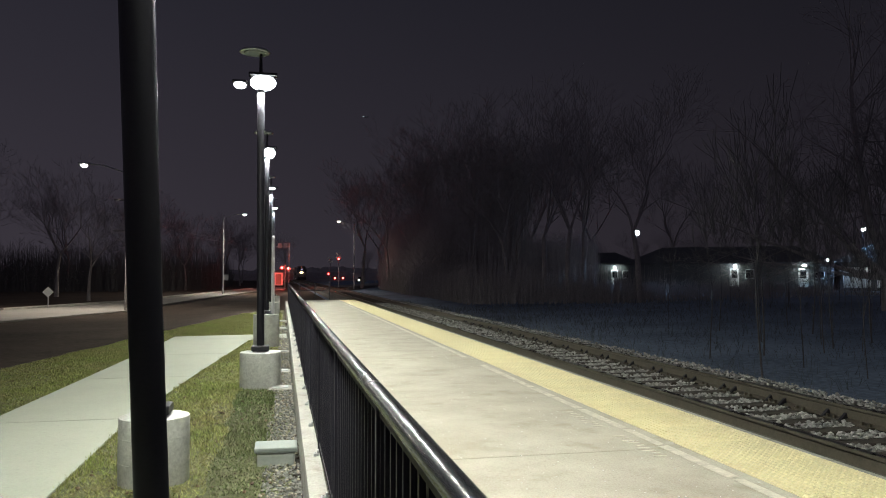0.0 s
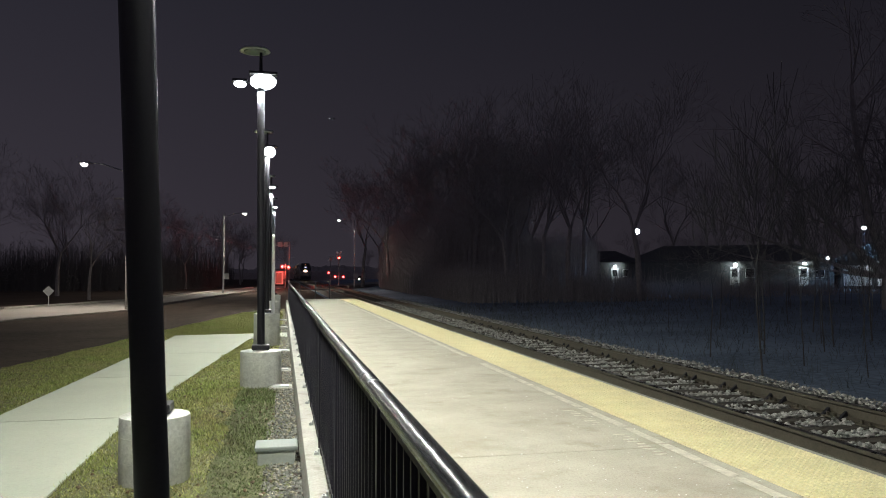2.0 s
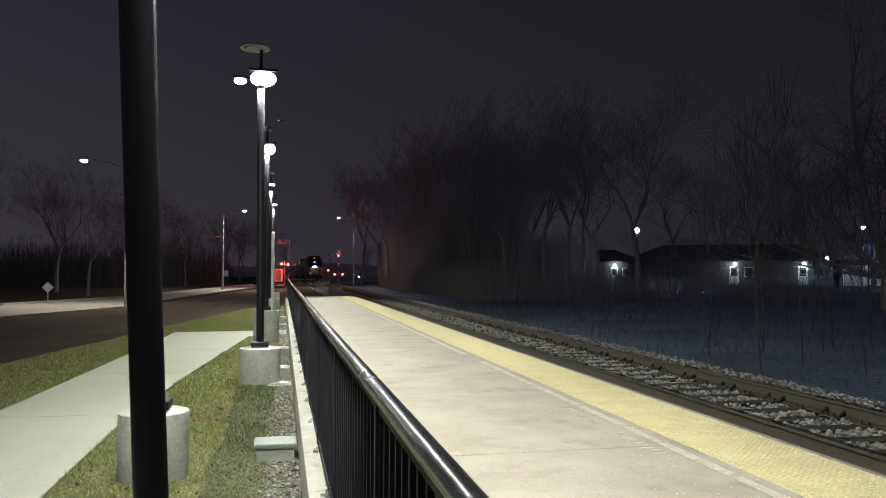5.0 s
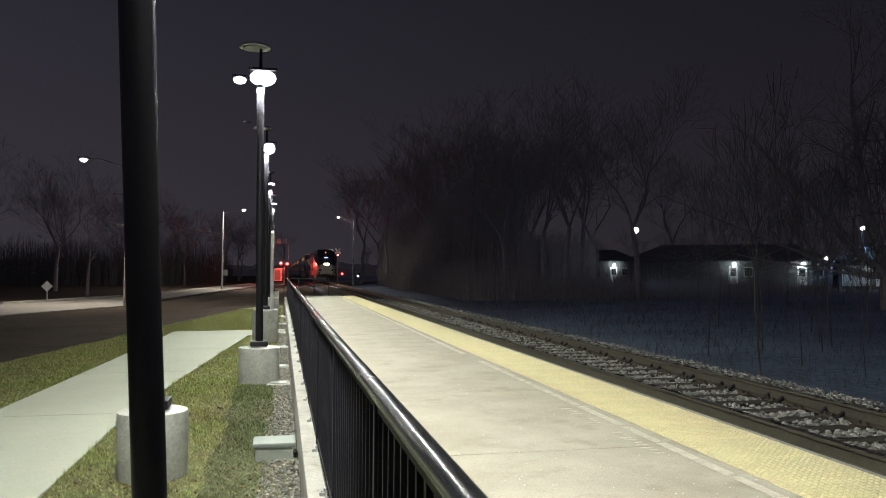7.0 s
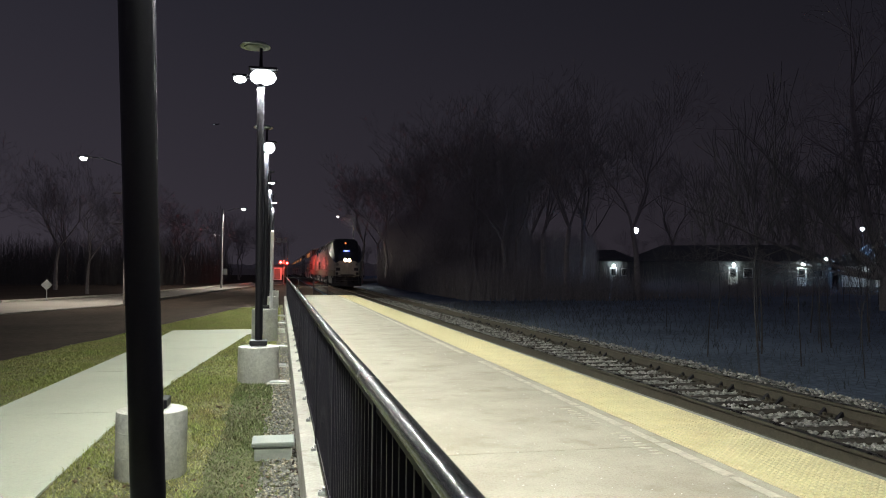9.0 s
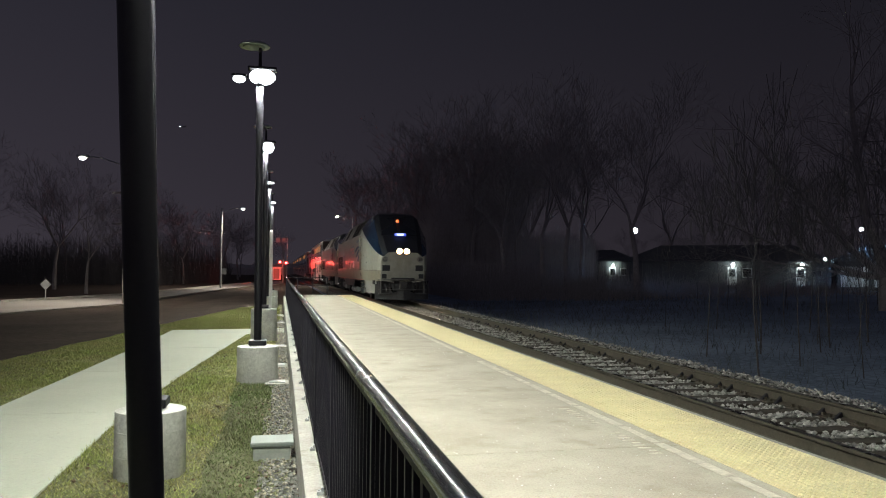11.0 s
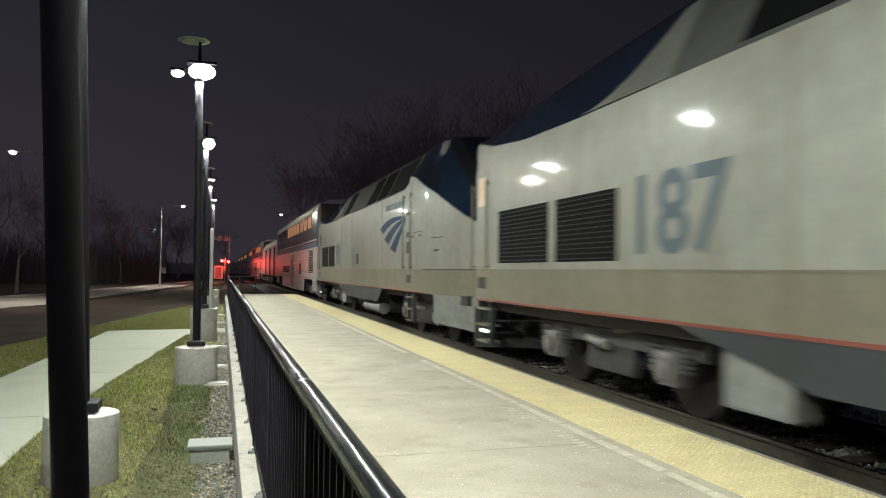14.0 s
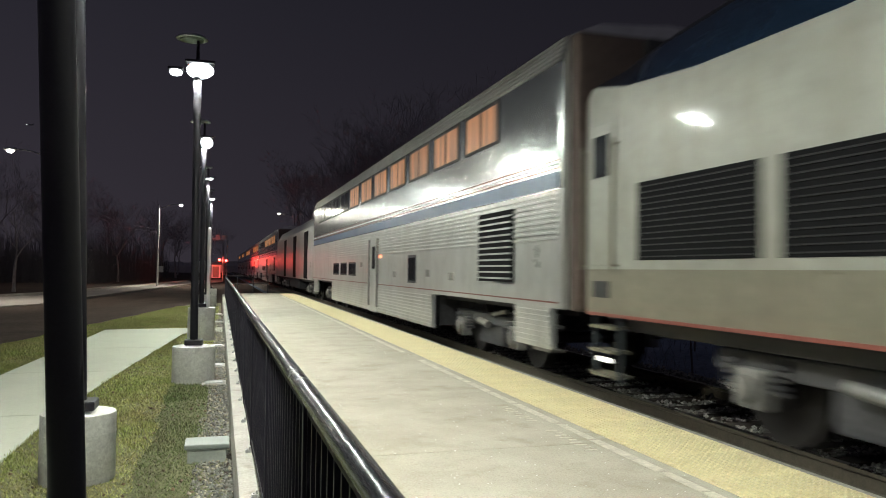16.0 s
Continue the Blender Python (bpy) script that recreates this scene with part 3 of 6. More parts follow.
def lamp_post(x, y, top, lean, wide=0.305):
    t = thing("lamp_post", "tall black steel platform lamp post on a concrete base, lit", "lamp post", "lamp posts along the platform", at=pose(x, y, 0))
    bm = bmesh.new()
    tube(bm, (0, 0, GROUND_Z - 0.1), (0, 0, top), wide, n=40)
    part("pedestal", bm, PED, t, "round cast concrete pedestal with form lines", True, 0.018)
    for z in (GROUND_Z + 0.2, GROUND_Z + 0.4):
        bm = bmesh.new()
        tube(bm, (0, 0, z), (0, 0, z + 0.012), wide + 0.0022, n=40)
        part("form_line", bm, PED, t, smooth=True)
    bm = bmesh.new()
    box(bm, -0.120, 0.120, -0.120, 0.120, top + 0.015, top + 0.035)
    part("base_plate", bm, BLACK_PAINT, t, bevel=0.004)
    bm = bmesh.new()
    box(bm, -0.132, 0.132, -0.132, 0.132, top + 0.018, top + 0.092)
    part("base_cover", bm, BLACK_PAINT, t, "square black cover over the anchor bolts", bevel=0.014)
    for i in (-1, 1):
        for j in (-1, 1):
            bm = bmesh.new()
            tube(bm, (i * 0.10, j * 0.10, top - 0.01), (i * 0.10, j * 0.10, top + 0.03), 0.011, n=6)
            part("anchor_bolt", bm, GALV, t)
    q = math.tan(radians(lean))
    z0, z1 = top + 0.05, LAMP_Z + 0.12

    def axis(z):
        return (-q * (z - z0), 0, z)
    bm = bmesh.new()
    tube(bm, axis(z0), axis(z1), 0.058, 0.055, 28)
    part("pole", bm, BLACK_PAINT, t, smooth=True)
    cx = axis(z1)[0]
    bm = bmesh.new()
    tube(bm, (cx, 0, z1), (cx, 0, z1 + 0.36), 0.028, 0.02, 14)
    part("finial", bm, PICKET, t, smooth=True)
    bm = bmesh.new()
    tube(bm, (cx - 0.09, 0, z1 + 0.34), (cx - 0.09, 0, z1 + 0.38), 0.235, 0.20, 32)
    cap = part("cap_disc", bm, GALV, t, "round grey disc cap above the heads", True)
    bm = bmesh.new()
    tube(bm, (cx - 0.09, 0, z1 + 0.325), (cx - 0.09, 0, z1 + 0.34), 0.16, 0.17, 32)
    part("cap_boss", bm, LIGHT_BOX, cap, smooth=True)
    # lens sizes and head counts are fitted to the glare in the camera's view
    right, tall = ((-0.18, 0.25), 0.125) if y < 15 else ((-0.10, 0.21), 0.14) if y < 20 else ((-0.12, 0.16), 0.04)
    for s, w, dz in ((1, 0.36, 0.0), (-1, 0.22, -0.13)):
        if s < 0 and y > 15:
            continue
        bm = bmesh.new()
        box(bm, cx + s * 0.04, cx + s * 0.24, -0.03, 0.03, LAMP_Z + dz + 0.10, LAMP_Z + dz + 0.13)
        part("arm", bm, BLACK_PAINT, t)
        bm = bmesh.new()
        a, b = (cx + right[0], cx + right[1]) if s > 0 else (cx - 0.20 - w, cx - 0.20)
        box(bm, a, b, -0.10, 0.10, LAMP_Z + dz + 0.10, LAMP_Z + dz + 0.14)
        part("head", bm, BLACK_PAINT, t, bevel=0.012)
        bm = bmesh.new()
        r = bmesh.ops.create_uvsphere(bm, u_segments=20, v_segments=10, radius=1)
        bmesh.ops.transform(bm, matrix=Matrix.Translation(((a + b) / 2, 0, LAMP_Z + dz + (0.11 - 0.9 * tall if s > 0 else 0.075))) @ Matrix.Diagonal(((b - a) / 2 - 0.015, 0.13, tall if s > 0 else 0.05, 1)), verts=r["verts"])
        part("lens", bm, LED, t, "glowing white lens", True)
    return t


def lamps():
    for i, (x, y) in enumerate(POLES):
        lamp_post(x, y, 0.14 if i < 3 else 0.37, (2.5, 1.5, 0.4, 0.2, 0.2, 0.0)[i], 0.28 if i == 1 else 0.305)
        d = bpy.data.lights.new("platform_lamp", "AREA")
        d.shape, d.size, d.size_y, d.energy, d.color = "RECTANGLE", 0.45, 0.3, LAMP_POWER[i], (0.955, 1.0, 0.895)
        d.spread = radians(170)
        ob = new("platform_lamp", d)
        ob.matrix_basis = pose(x + 0.06, y, LAMP_Z - 0.15, 0, -13, 0)


BENDS = [(-3.0, 0.318), (1.93, 0.312), (6.0, 0.301), (PLATFORM_END, 0.290)]


def along(y):
    """How far the railing stands to the right, at y along it."""
    for (y0, x0), (y1, x1) in zip(BENDS, BENDS[1:]):
        if y <= y1:
            return x0 + (x1 - x0) * (y - y0) / (y1 - y0)
    return BENDS[-1][1]


def run(bm, half, z0, z1, off=0.0):
    """A bar of that half width along the whole bent railing."""
    rows = []
    for y, x in BENDS:
        rows.append([bm.verts.new((x + off + dx, y, z)) for dx, z in ((-half, z0), (half, z0), (half, z1), (-half, z1))])
    for p, q in zip(rows, rows[1:]):
        for k in range(4):
            bm.faces.new((p[k], p[(k + 1) % 4], q[(k + 1) % 4], q[k]))
    bm.faces.new(rows[0][::-1])
    bm.faces.new(rows[-1])


def marker_post():
    t = thing("marker_post", "white plastic marker post standing on a lamp base", "post", at=pose(-0.22, 18.45, 0.36))
    bm = bmesh.new()
    tube(bm, (0, 0, 0), (0, 0, 1.86), 0.042, n=16)
    part("tube", bm, WHITE_PAINT, t, smooth=True)
    bm = bmesh.new()
    tube(bm, (0, 0, 1.86), (0, 0, 1.90), 0.04, 0.02, 16)
    part("cap", bm, WHITE_PAINT, t, smooth=True)


marker_post()


def railing():
    t = thing("railing", "black steel picket railing with a round handrail", "railing")
    bm = bmesh.new()
    rows = []
    for y, x in BENDS:
        rows.append([bm.verts.new((x + 0.030 * math.cos(6.2832 * k / 24), y, 0.912 + 0.030 * math.sin(6.2832 * k / 24))) for k in range(24)])
    for p, q in zip(rows, rows[1:]):
        for k in range(24):
            bm.faces.new((p[k], p[(k + 1) % 24], q[(k + 1) % 24], q[k]))
    bm.faces.new(rows[0][::-1])
    part("handrail", bm, RAIL_TUBE, t, "glossy black round handrail", True)
    for y in (8.0, 14.1, 20.2, 26.3, 32.4):
        bm = bmesh.new()
        tube(bm, (along(y - 0.015), y - 0.015, 0.915), (along(y + 0.015), y + 0.015, 0.912), 0.0306, n=24)
        part("weld_collar", bm, RAIL_TUBE, t, smooth=True)
    for z in (0.87, -0.03):
        bm = bmesh.new()
        run(bm, 0.010, z - 0.012, z + 0.012)
        part("cross_rail", bm, PICKET, t)
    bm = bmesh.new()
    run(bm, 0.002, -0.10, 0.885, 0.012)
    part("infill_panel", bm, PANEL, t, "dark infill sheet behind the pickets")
    bm = bmesh.new()
    box(bm, -0.008, 0.008, -0.008, 0.008, -0.14, 0.82)
    picket = mesh_of("picket", bm, PICKET)
    rest = bmesh.new()
    y = -1.0
    while y < PLATFORM_END:
        if y < 20:
            ob = new("picket", picket)
            ob.parent = t
            ob.matrix_basis = pose(along(y), y, 0.06)
        else:
            box(rest, along(y) - 0.008, along(y) + 0.008, y - 0.008, y + 0.008, -0.08, 0.88)
        y += 0.112
    part("picket_run", rest, PICKET, t)["kind"] = "stuff"
    bm = bmesh.new()
    box(bm, -0.02, 0.02, -0.02, 0.02, -0.2, 0.90)
    post = mesh_of("post", bm, PICKET, bevel=0.003)
    bm = bmesh.new()
    box(bm, -0.022, 0.014, -0.022, 0.022, 0.0, 0.022)
    box(bm, 0.004, 0.018, -0.018, 0.018, 0.0, 0.045)
    tube(bm, (-0.008, 0, 0.022), (-0.008, 0, 0.030), 0.007, n=6)
    bracket = mesh_of("bracket", bm, GALV, bevel=0.002)
    y = 0.55
    while y < PLATFORM_END:
        ob = new("post", post)
        ob.parent = t
        ob.matrix_basis = pose(along(y), y, 0)
        y += 1.83
    y = 1.24
    while y < 30:
        ob = new("bracket", bracket)
        ob.parent = t
        ob.matrix_basis = pose(0.262, y, -0.06)
        y += 1.138
    bm = bmesh.new()
    box(bm, 0.170, 0.29, -8, PLATFORM_END, GROUND_Z - 0.1, -0.06)
    solid("curb", bm, CURB, "pale concrete curb under the railing", "curb", kind="structure", bevel=0.012)
    # railing across the platform's far end
    e = thing("end_railing", "low black steel railing across the platform end", "railing")
    for x in (0.9, 1.7, 2.45):
        bm = bmesh.new()
        box(bm, x - 0.025, x + 0.025, PLATFORM_END + 0.02, PLATFORM_END + 0.07, -0.3, 0.92)
        part("post", bm, BLACK_PAINT, e)
    for z in (0.9, 0.5):
        bm = bmesh.new()
        box(bm, 0.35, 2.47, PLATFORM_END + 0.03, PLATFORM_END + 0.06, z - 0.02, z + 0.02)
        part("bar", bm, BLACK_PAINT, e)


track()
platform_edge()
sidewalk()
grass()
verge()
lamps()
railing()


# ---- the road, street lamps, signs and the crossing ----
def road():
    bm = bmesh.new()
    prism(bm, [(-30, -80), (-16.4, 0), (-11.3, 34.5), (-8.2, 43.2), (-3.15, 88), (2, 118), (30, 215), (40, 210), (11, 128), (-0.6, 128), (-4.1, 112), (-10.9, 57.3), (-14.9, 45.3), (-24, 0), (-40, -80)], -1.2, -0.60)
    solid("road", bm, ASPHALT, "two-lane asphalt road passing the station", "road", kind="structure")
    for pts in ([(-8.25, 43.2), (-3.25, 88), (-3.0, 88), (-8.0, 43.1)], [(-15.2, 45.3), (-11.2, 57.3), (-4.4, 112), (-4.1, 112), (-10.9, 57.3), (-14.9, 45.3)]):
        bm = bmesh.new()
        prism(bm, pts, -1.0, -0.48)
        solid("kerb", bm, CURB, "pale concrete kerb along the road", "kerb", kind="structure")


def street_lamp(x, y, lamp_z, reach, wood=False, power=0):
    t = thing("street_lamp", "lit street lamp on a %s pole beside the road" % ("wooden" if wood else "grey steel"), "street lamp", "street lamps along the road", at=pose(x, y, -0.7))
    bm = bmesh.new()
    tube(bm, (0, 0, 0), (0, 0, lamp_z + (2.6 if wood else 0.7)), 0.15 if wood else 0.11, 0.1 if wood else 0.07, 14)
    part("pole", bm, BARK if wood else GALV, t, smooth=True)
    bm = bmesh.new()
    tube(bm, (0, 0, lamp_z + 0.3), (reach * 0.6, 0, lamp_z + 0.75), 0.035, n=8)
    tube(bm, (reach * 0.6, 0, lamp_z + 0.75), (reach, 0, lamp_z + 0.8), 0.035, n=8)
    part("arm", bm, GALV, t)
    bm = bmesh.new()
    box(bm, reach - 0.3, reach + 0.3, -0.14, 0.14, lamp_z + 0.72, lamp_z + 0.86)
    part("head", bm, GALV, t, bevel=0.04)
    bm = bmesh.new()
    r = bmesh.ops.create_uvsphere(bm, u_segments=16, v_segments=8, radius=1)
    bmesh.ops.transform(bm, matrix=Matrix.Translation((reach, 0, lamp_z + 0.70)) @ Matrix.Diagonal((0.18, 0.16, 0.12, 1)), verts=r["verts"])
    part("lens", bm, STREET_LED, t, "glowing warm white lens", True)
    if wood:
        for z in (6.0 + 0.1, 4.4):
            bm = bmesh.new()
            box(bm, -0.75, 0.05, -0.05, 0.05, z, z + 0.1)
            part("crossarm", bm, BARK, t)
    else:
        bm = bmesh.new()
        box(bm, 0.1, 0.55, -0.02, 0.02, 1.5, 2.1)
        part("sign_plate", bm, GALV, t)
    if power:
        d = bpy.data.lights.new("street_light", "AREA")
        d.size, d.energy, d.color = 0.4, power, (1.0, 0.93, 0.78)
        new("street_light", d).matrix_basis = pose(x + reach, y, lamp_z - 0.25)


def red_lamp(parent, x, y, z, r=0.16):
    bm = bmesh.new()
    tube(bm, (x, y, z), (x, y + 0.08, z), r * 1.9, n=20)
    back = part("target_disc", bm, BLACK_PAINT, parent)
    bm = bmesh.new()
    tube(bm, (x, y - 0.05, z), (x, y - 0.005, z), r, n=20)
    part("red_lens", bm, RED, back, "glowing red lens")


def crossing_signal(x, y, lights, mast, cross=True):
    t = thing("crossing_signal", "railroad crossing signal with glowing red lamps", "crossing signal", "signals at the crossing", at=pose(x, y, -0.6))
    bm = bmesh.new()
    tube(bm, (0, 0.1, 0), (0, 0.1, mast), 0.08, n=12)
    part("mast", bm, GALV, t, smooth=True)
    for s in (-1, 1) if cross else ():
        bm = bmesh.new()
        box(bm, -0.6, 0.6, 0.16, 0.19, -0.11, 0.11, Matrix.Translation((0, 0, mast - 0.2)) @ pose(0, 0, 0, 0, 45 * s, 0))
        part("crossbuck", bm, WHITE_PAINT, t)
    for dx, z in lights:
        red_lamp(t, dx, 0, z)
        if abs(dx) > 0.2:
            bm = bmesh.new()
            box(bm, min(0, dx), max(0, dx), 0.09, 0.13, z - 0.03, z + 0.03)
            part("lamp_arm", bm, GALV, t)


def cantilever():
    t = thing("signal_gantry", "thin steel mast with small sign blades by the crossing", "signal mast", at=pose(0.9, 112, -0.6))
    bm = bmesh.new()
    tube(bm, (0, 0, 0), (0, 0, 6.6), 0.09, 0.07, 12)
    part("mast", bm, GALV, t, smooth=True)
    bm = bmesh.new()
    box(bm, -2.4, 0.1, -0.05, 0.05, 6.05, 6.15)
    part("arm", bm, GALV, t)
    for x, a in ((-2.3, 35), (-1.3, 0), (-0.5, 0)):
        bm = bmesh.new()
        box(bm, -0.28, 0.28, -0.02, 0.02, -0.35, 0.35, Matrix.Translation((x, -0.08, 6.25)) @ pose(0, 0, 0, 0, a, 0))
        part("sign_blade", bm, GALV, t)
    for z in (4.6, 4.9):
        w = thing("overhead_wire", "thin dark wire strung between roadside poles", "wire")
        bm = bmesh.new()
        p = [Vector((-8.5, 43.9, z + 0.3)), Vector((-7.4, 62, z - 0.25)), Vector((-6.0, 80.5, z + 0.2)), Vector((-3.5, 104, z - 0.2)), Vector((0.9, 112, z + 0.4))]
        for a, b in zip(p, p[1:]):
            tube(bm, a, b, 0.014, n=5)
        part("cable", bm, BLACK_PAINT, w)


def crossing():
    cantilever()
    crossing_signal(0.35, 108, [(-0.45, 3.0), (0.45, 2.9)], 3.4, False)
    crossing_signal(9.0, 124, [(0.0, 4.6), (-0.6, 1.5), (0.7, 1.5)], 5.4)
    crossing_signal(8.6, 140, [(-0.3, 2.2)], 5.0)
    d = bpy.data.lights.new("crossing_glow", "POINT")
    d.energy, d.color, d.shadow_soft_size = 750, (1.0, 0.07, 0.05), 0.3
    new("crossing_glow", d).location = (0.35, 106.5, 2.4)
    t = thing("signal_cabinet", "white metal crossing cabinet lit red", "cabinet", at=pose(-0.55, 110, -0.1))
    bm = bmesh.new()
    box(bm, -0.62, 0.62, -0.6, 0.6, 0, 1.75)
    body = part("body", bm, WHITE_PAINT, t, bevel=0.03)
    bm = bmesh.new()
    box(bm, -0.4, 0.4, -0.63, -0.6, 0.12, 1.6)
    part("door", bm, LIGHT_BOX, body)
    bm = bmesh.new()
    box(bm, -0.68, 0.68, -0.66, 0.66, 1.75, 1.83)
    part("roof", bm, GALV, t)
    # diamond warning sign
    s = thing("road_sign", "diamond road sign seen from its bare metal back", "road sign", at=pose(-13.4, 47.9, -0.62))
    bm = bmesh.new()
    tube(bm, (0, 0, 0), (0, 0, 1.15), 0.03, n=8)
    part("post", bm, GALV, s)
    bm = bmesh.new()
    box(bm, -0.22, 0.22, -0.012, 0.012, -0.22, 0.22, Matrix.Translation((0, -0.05, 0.95)) @ pose(0, 0, 0, 0, 45, 0))
    part("plate", bm, GALV, s, bevel=0.004)
    # a parked car far down the road, its lamps on
    c = thing("parked_car", "dark car far off with its headlights on", "car", at=pose(19.3, 190, -0.5, 0, 0, 180))
    bm = bmesh.new()
    sweep(bm, [(-0.9, 0.3), (0.9, 0.3), (0.88, 0.85), (-0.88, 0.85)], -2.2, 2.2)
    sweep(bm, [(-0.8, 0.85), (0.8, 0.85), (0.62, 1.4), (-0.62, 1.4)], -1.8, 0.8)
    part("body", bm, BLACK_PAINT, c, bevel=0.05)
    for sx in (-0.62, 0.62):
        bm = bmesh.new()
        tube(bm, (sx, 2.2, 0.65), (sx, 2.26, 0.65), 0.15, n=12)
        part("headlight", bm, PORCH, c, "glowing headlight")
        for sy in (-1.35, 1.35):
            bm = bmesh.new()
            tube(bm, (sx * 1.2, sy, 0.32), (sx * 1.45, sy, 0.32), 0.32, n=16)
            part("wheel", bm, BLACK_PAINT, c)


road()
street_lamp(-8.3, 43.9, 7.3, -2.3, True, 900)
street_lamp(-6.0, 80.5, 7.6, 2.1, False, 1500)
street_lamp(10.4, 112, 9.3, -2.3, False, 500)
crossing()


# ---- houses and yard lamps across the track ----
def house(x, y, w, d, wall_h, roof_h, spots, label):
    t = thing("house", label, "house", "houses across the field", at=pose(x, y, 0.0, 0, 0, -34))
    bm = bmesh.new()
    box(bm, 0, w, 0, d, -0.4, wall_h)
    part("wall", bm, SIDING, t)
    bm = bmesh.new()
    o = 0.5
    lo = [(-o, -o), (w + o, -o), (w + o, d + o), (-o, d + o)]
    v = [bm.verts.new((a, b, wall_h)) for a, b in lo]
    u = [bm.verts.new((a, b, wall_h - 0.15)) for a, b in lo]
    r = [bm.verts.new((d * 0.4, d / 2, wall_h + roof_h)), bm.verts.new((w - d * 0.4, d / 2, wall_h + roof_h))]
    for f in ((v[0], v[1], r[1], r[0]), (v[1], v[2], r[1]), (v[2], v[3], r[0], r[1]), (v[3], v[0], r[0])):
        bm.faces.new(f)
    for i in range(4):
        bm.faces.new((u[i], u[(i + 1) % 4], v[(i + 1) % 4], v[i]))
    bm.faces.new(u[::-1])
    part("roof", bm, SHINGLE, t)
    for u0, kind in spots:
        if kind == "garage":
            bm = bmesh.new()
            box(bm, u0 - 1.3, u0 + 1.3, -0.06, 0.0, 0, 2.2)
            g = part("garage_door", bm, WHITE_PAINT, t, "pale panelled garage door")
            for k in range(3):
                bm = bmesh.new()
                box(bm, u0 - 1.25, u0 + 1.25, -0.085, -0.06, 0.12 + k * 0.7, 0.7 + k * 0.7)
                part("panel", bm, WHITE_PAINT, g)
            continue
        bm = bmesh.new()
        box(bm, u0 - 0.5, u0 + 0.5, -0.07, 0.0, 0, 2.1)
        dr = part("door", bm, WHITE_PAINT, t)
        bm = bmesh.new()
        box(bm, u0 - 0.3, u0 + 0.3, -0.1, -0.07, 1.0, 1.9)
        part("pane", bm, GLASS, dr)
        bm = bmesh.new()
        box(bm, u0 + 1.1, u0 + 2.1, -0.06, 0.0, 0.9, 2.0)
        wd = part("window", bm, WHITE_PAINT, t)
        bm = bmesh.new()
        box(bm, u0 + 1.18, u0 + 2.02, -0.08, -0.06, 0.98, 1.92)
        part("pane", bm, GLASS, wd)
        bm = bmesh.new()
        bmesh.ops.create_uvsphere(bm, u_segments=12, v_segments=8, radius=0.2)
        bmesh.ops.translate(bm, vec=(u0 + 0.1, -0.35, 2.35), verts=bm.verts)
        part("porch_lamp", bm, PORCH, t, "glowing porch lamp", True)
        dl = bpy.data.lights.new("porch_light", "POINT")
        dl.energy, dl.color, dl.shadow_soft_size = 50, (0.88, 1.0, 0.95), 0.2
        m = t.matrix_basis @ Vector((u0 + 0.1, -0.9, 2.2))
        new("porch_light", dl).location = m


def yard_lamp(x, y, z, r, power):
    t = thing("yard_lamp", "white globe glowing on a thin dark post", "yard lamp", "yard lamps across the field", at=pose(x, y, -0.4))
    bm = bmesh.new()
    tube(bm, (0, 0, 0), (0, 0, z + 0.35), 0.07, 0.05, 10)
    part("post", bm, BLACK_PAINT, t)
    bm = bmesh.new()
    bmesh.ops.create_uvsphere(bm, u_segments=14, v_segments=8, radius=r)
    bmesh.ops.translate(bm, vec=(0, -0.1, z + 0.4), verts=bm.verts)
    part("globe", bm, PORCH, t, "glowing globe", True)
    if power:
        # far bluer than the globe, to tint the field as the flare does
        dl = bpy.data.lights.new("yard_light", "SPOT")
        dl.energy, dl.color, dl.shadow_soft_size = power, (0.36, 0.62, 1.0), 0.3
        dl.spot_size, dl.spot_blend = radians(142), 0.35
        new("yard_light", dl).location = (x, y - 0.6, z - 0.2)


house(40.5, 83.5, 22, 9, 2.75, 2.0, [(11.9, "door"), (19.0, "door")], "long low house with a hipped roof and lit porches")
house(58.9, 70.3, 16, 8, 2.75, 1.9, [(1.5, "garage"), (3.9, "door"), (11.0, "door")], "low house with a pale garage door and lit porch")
house(41.0, 103.0, 9, 8, 3.0, 1.7, [(6.3, "door")], "pale gabled house behind bare trees")
yard_lamp(35.0, 70.2, 5.6, 0.28, 1300)
yard_lamp(64.3, 73.2, 6.5, 0.22, 700)
yard_lamp(58.0, 71.3, 3.0, 0.17, 250)
yard_lamp(27.0, 117.0, 1.3, 0.26, 0)
yard_lamp(20.0, 150.0, 8.2, 0.10, 0)
# these four globes stand in for far windows and building lights
yard_lamp(46.8, 130.0, 4.6, 0.09, 0)
yard_lamp(37.7, 130.0, 2.6, 0.07, 0)
yard_lamp(-36.0, 110.0, 0.6, 0.035, 0)
yard_lamp(-30.0, 130.0, 1.2, 0.05, 0)


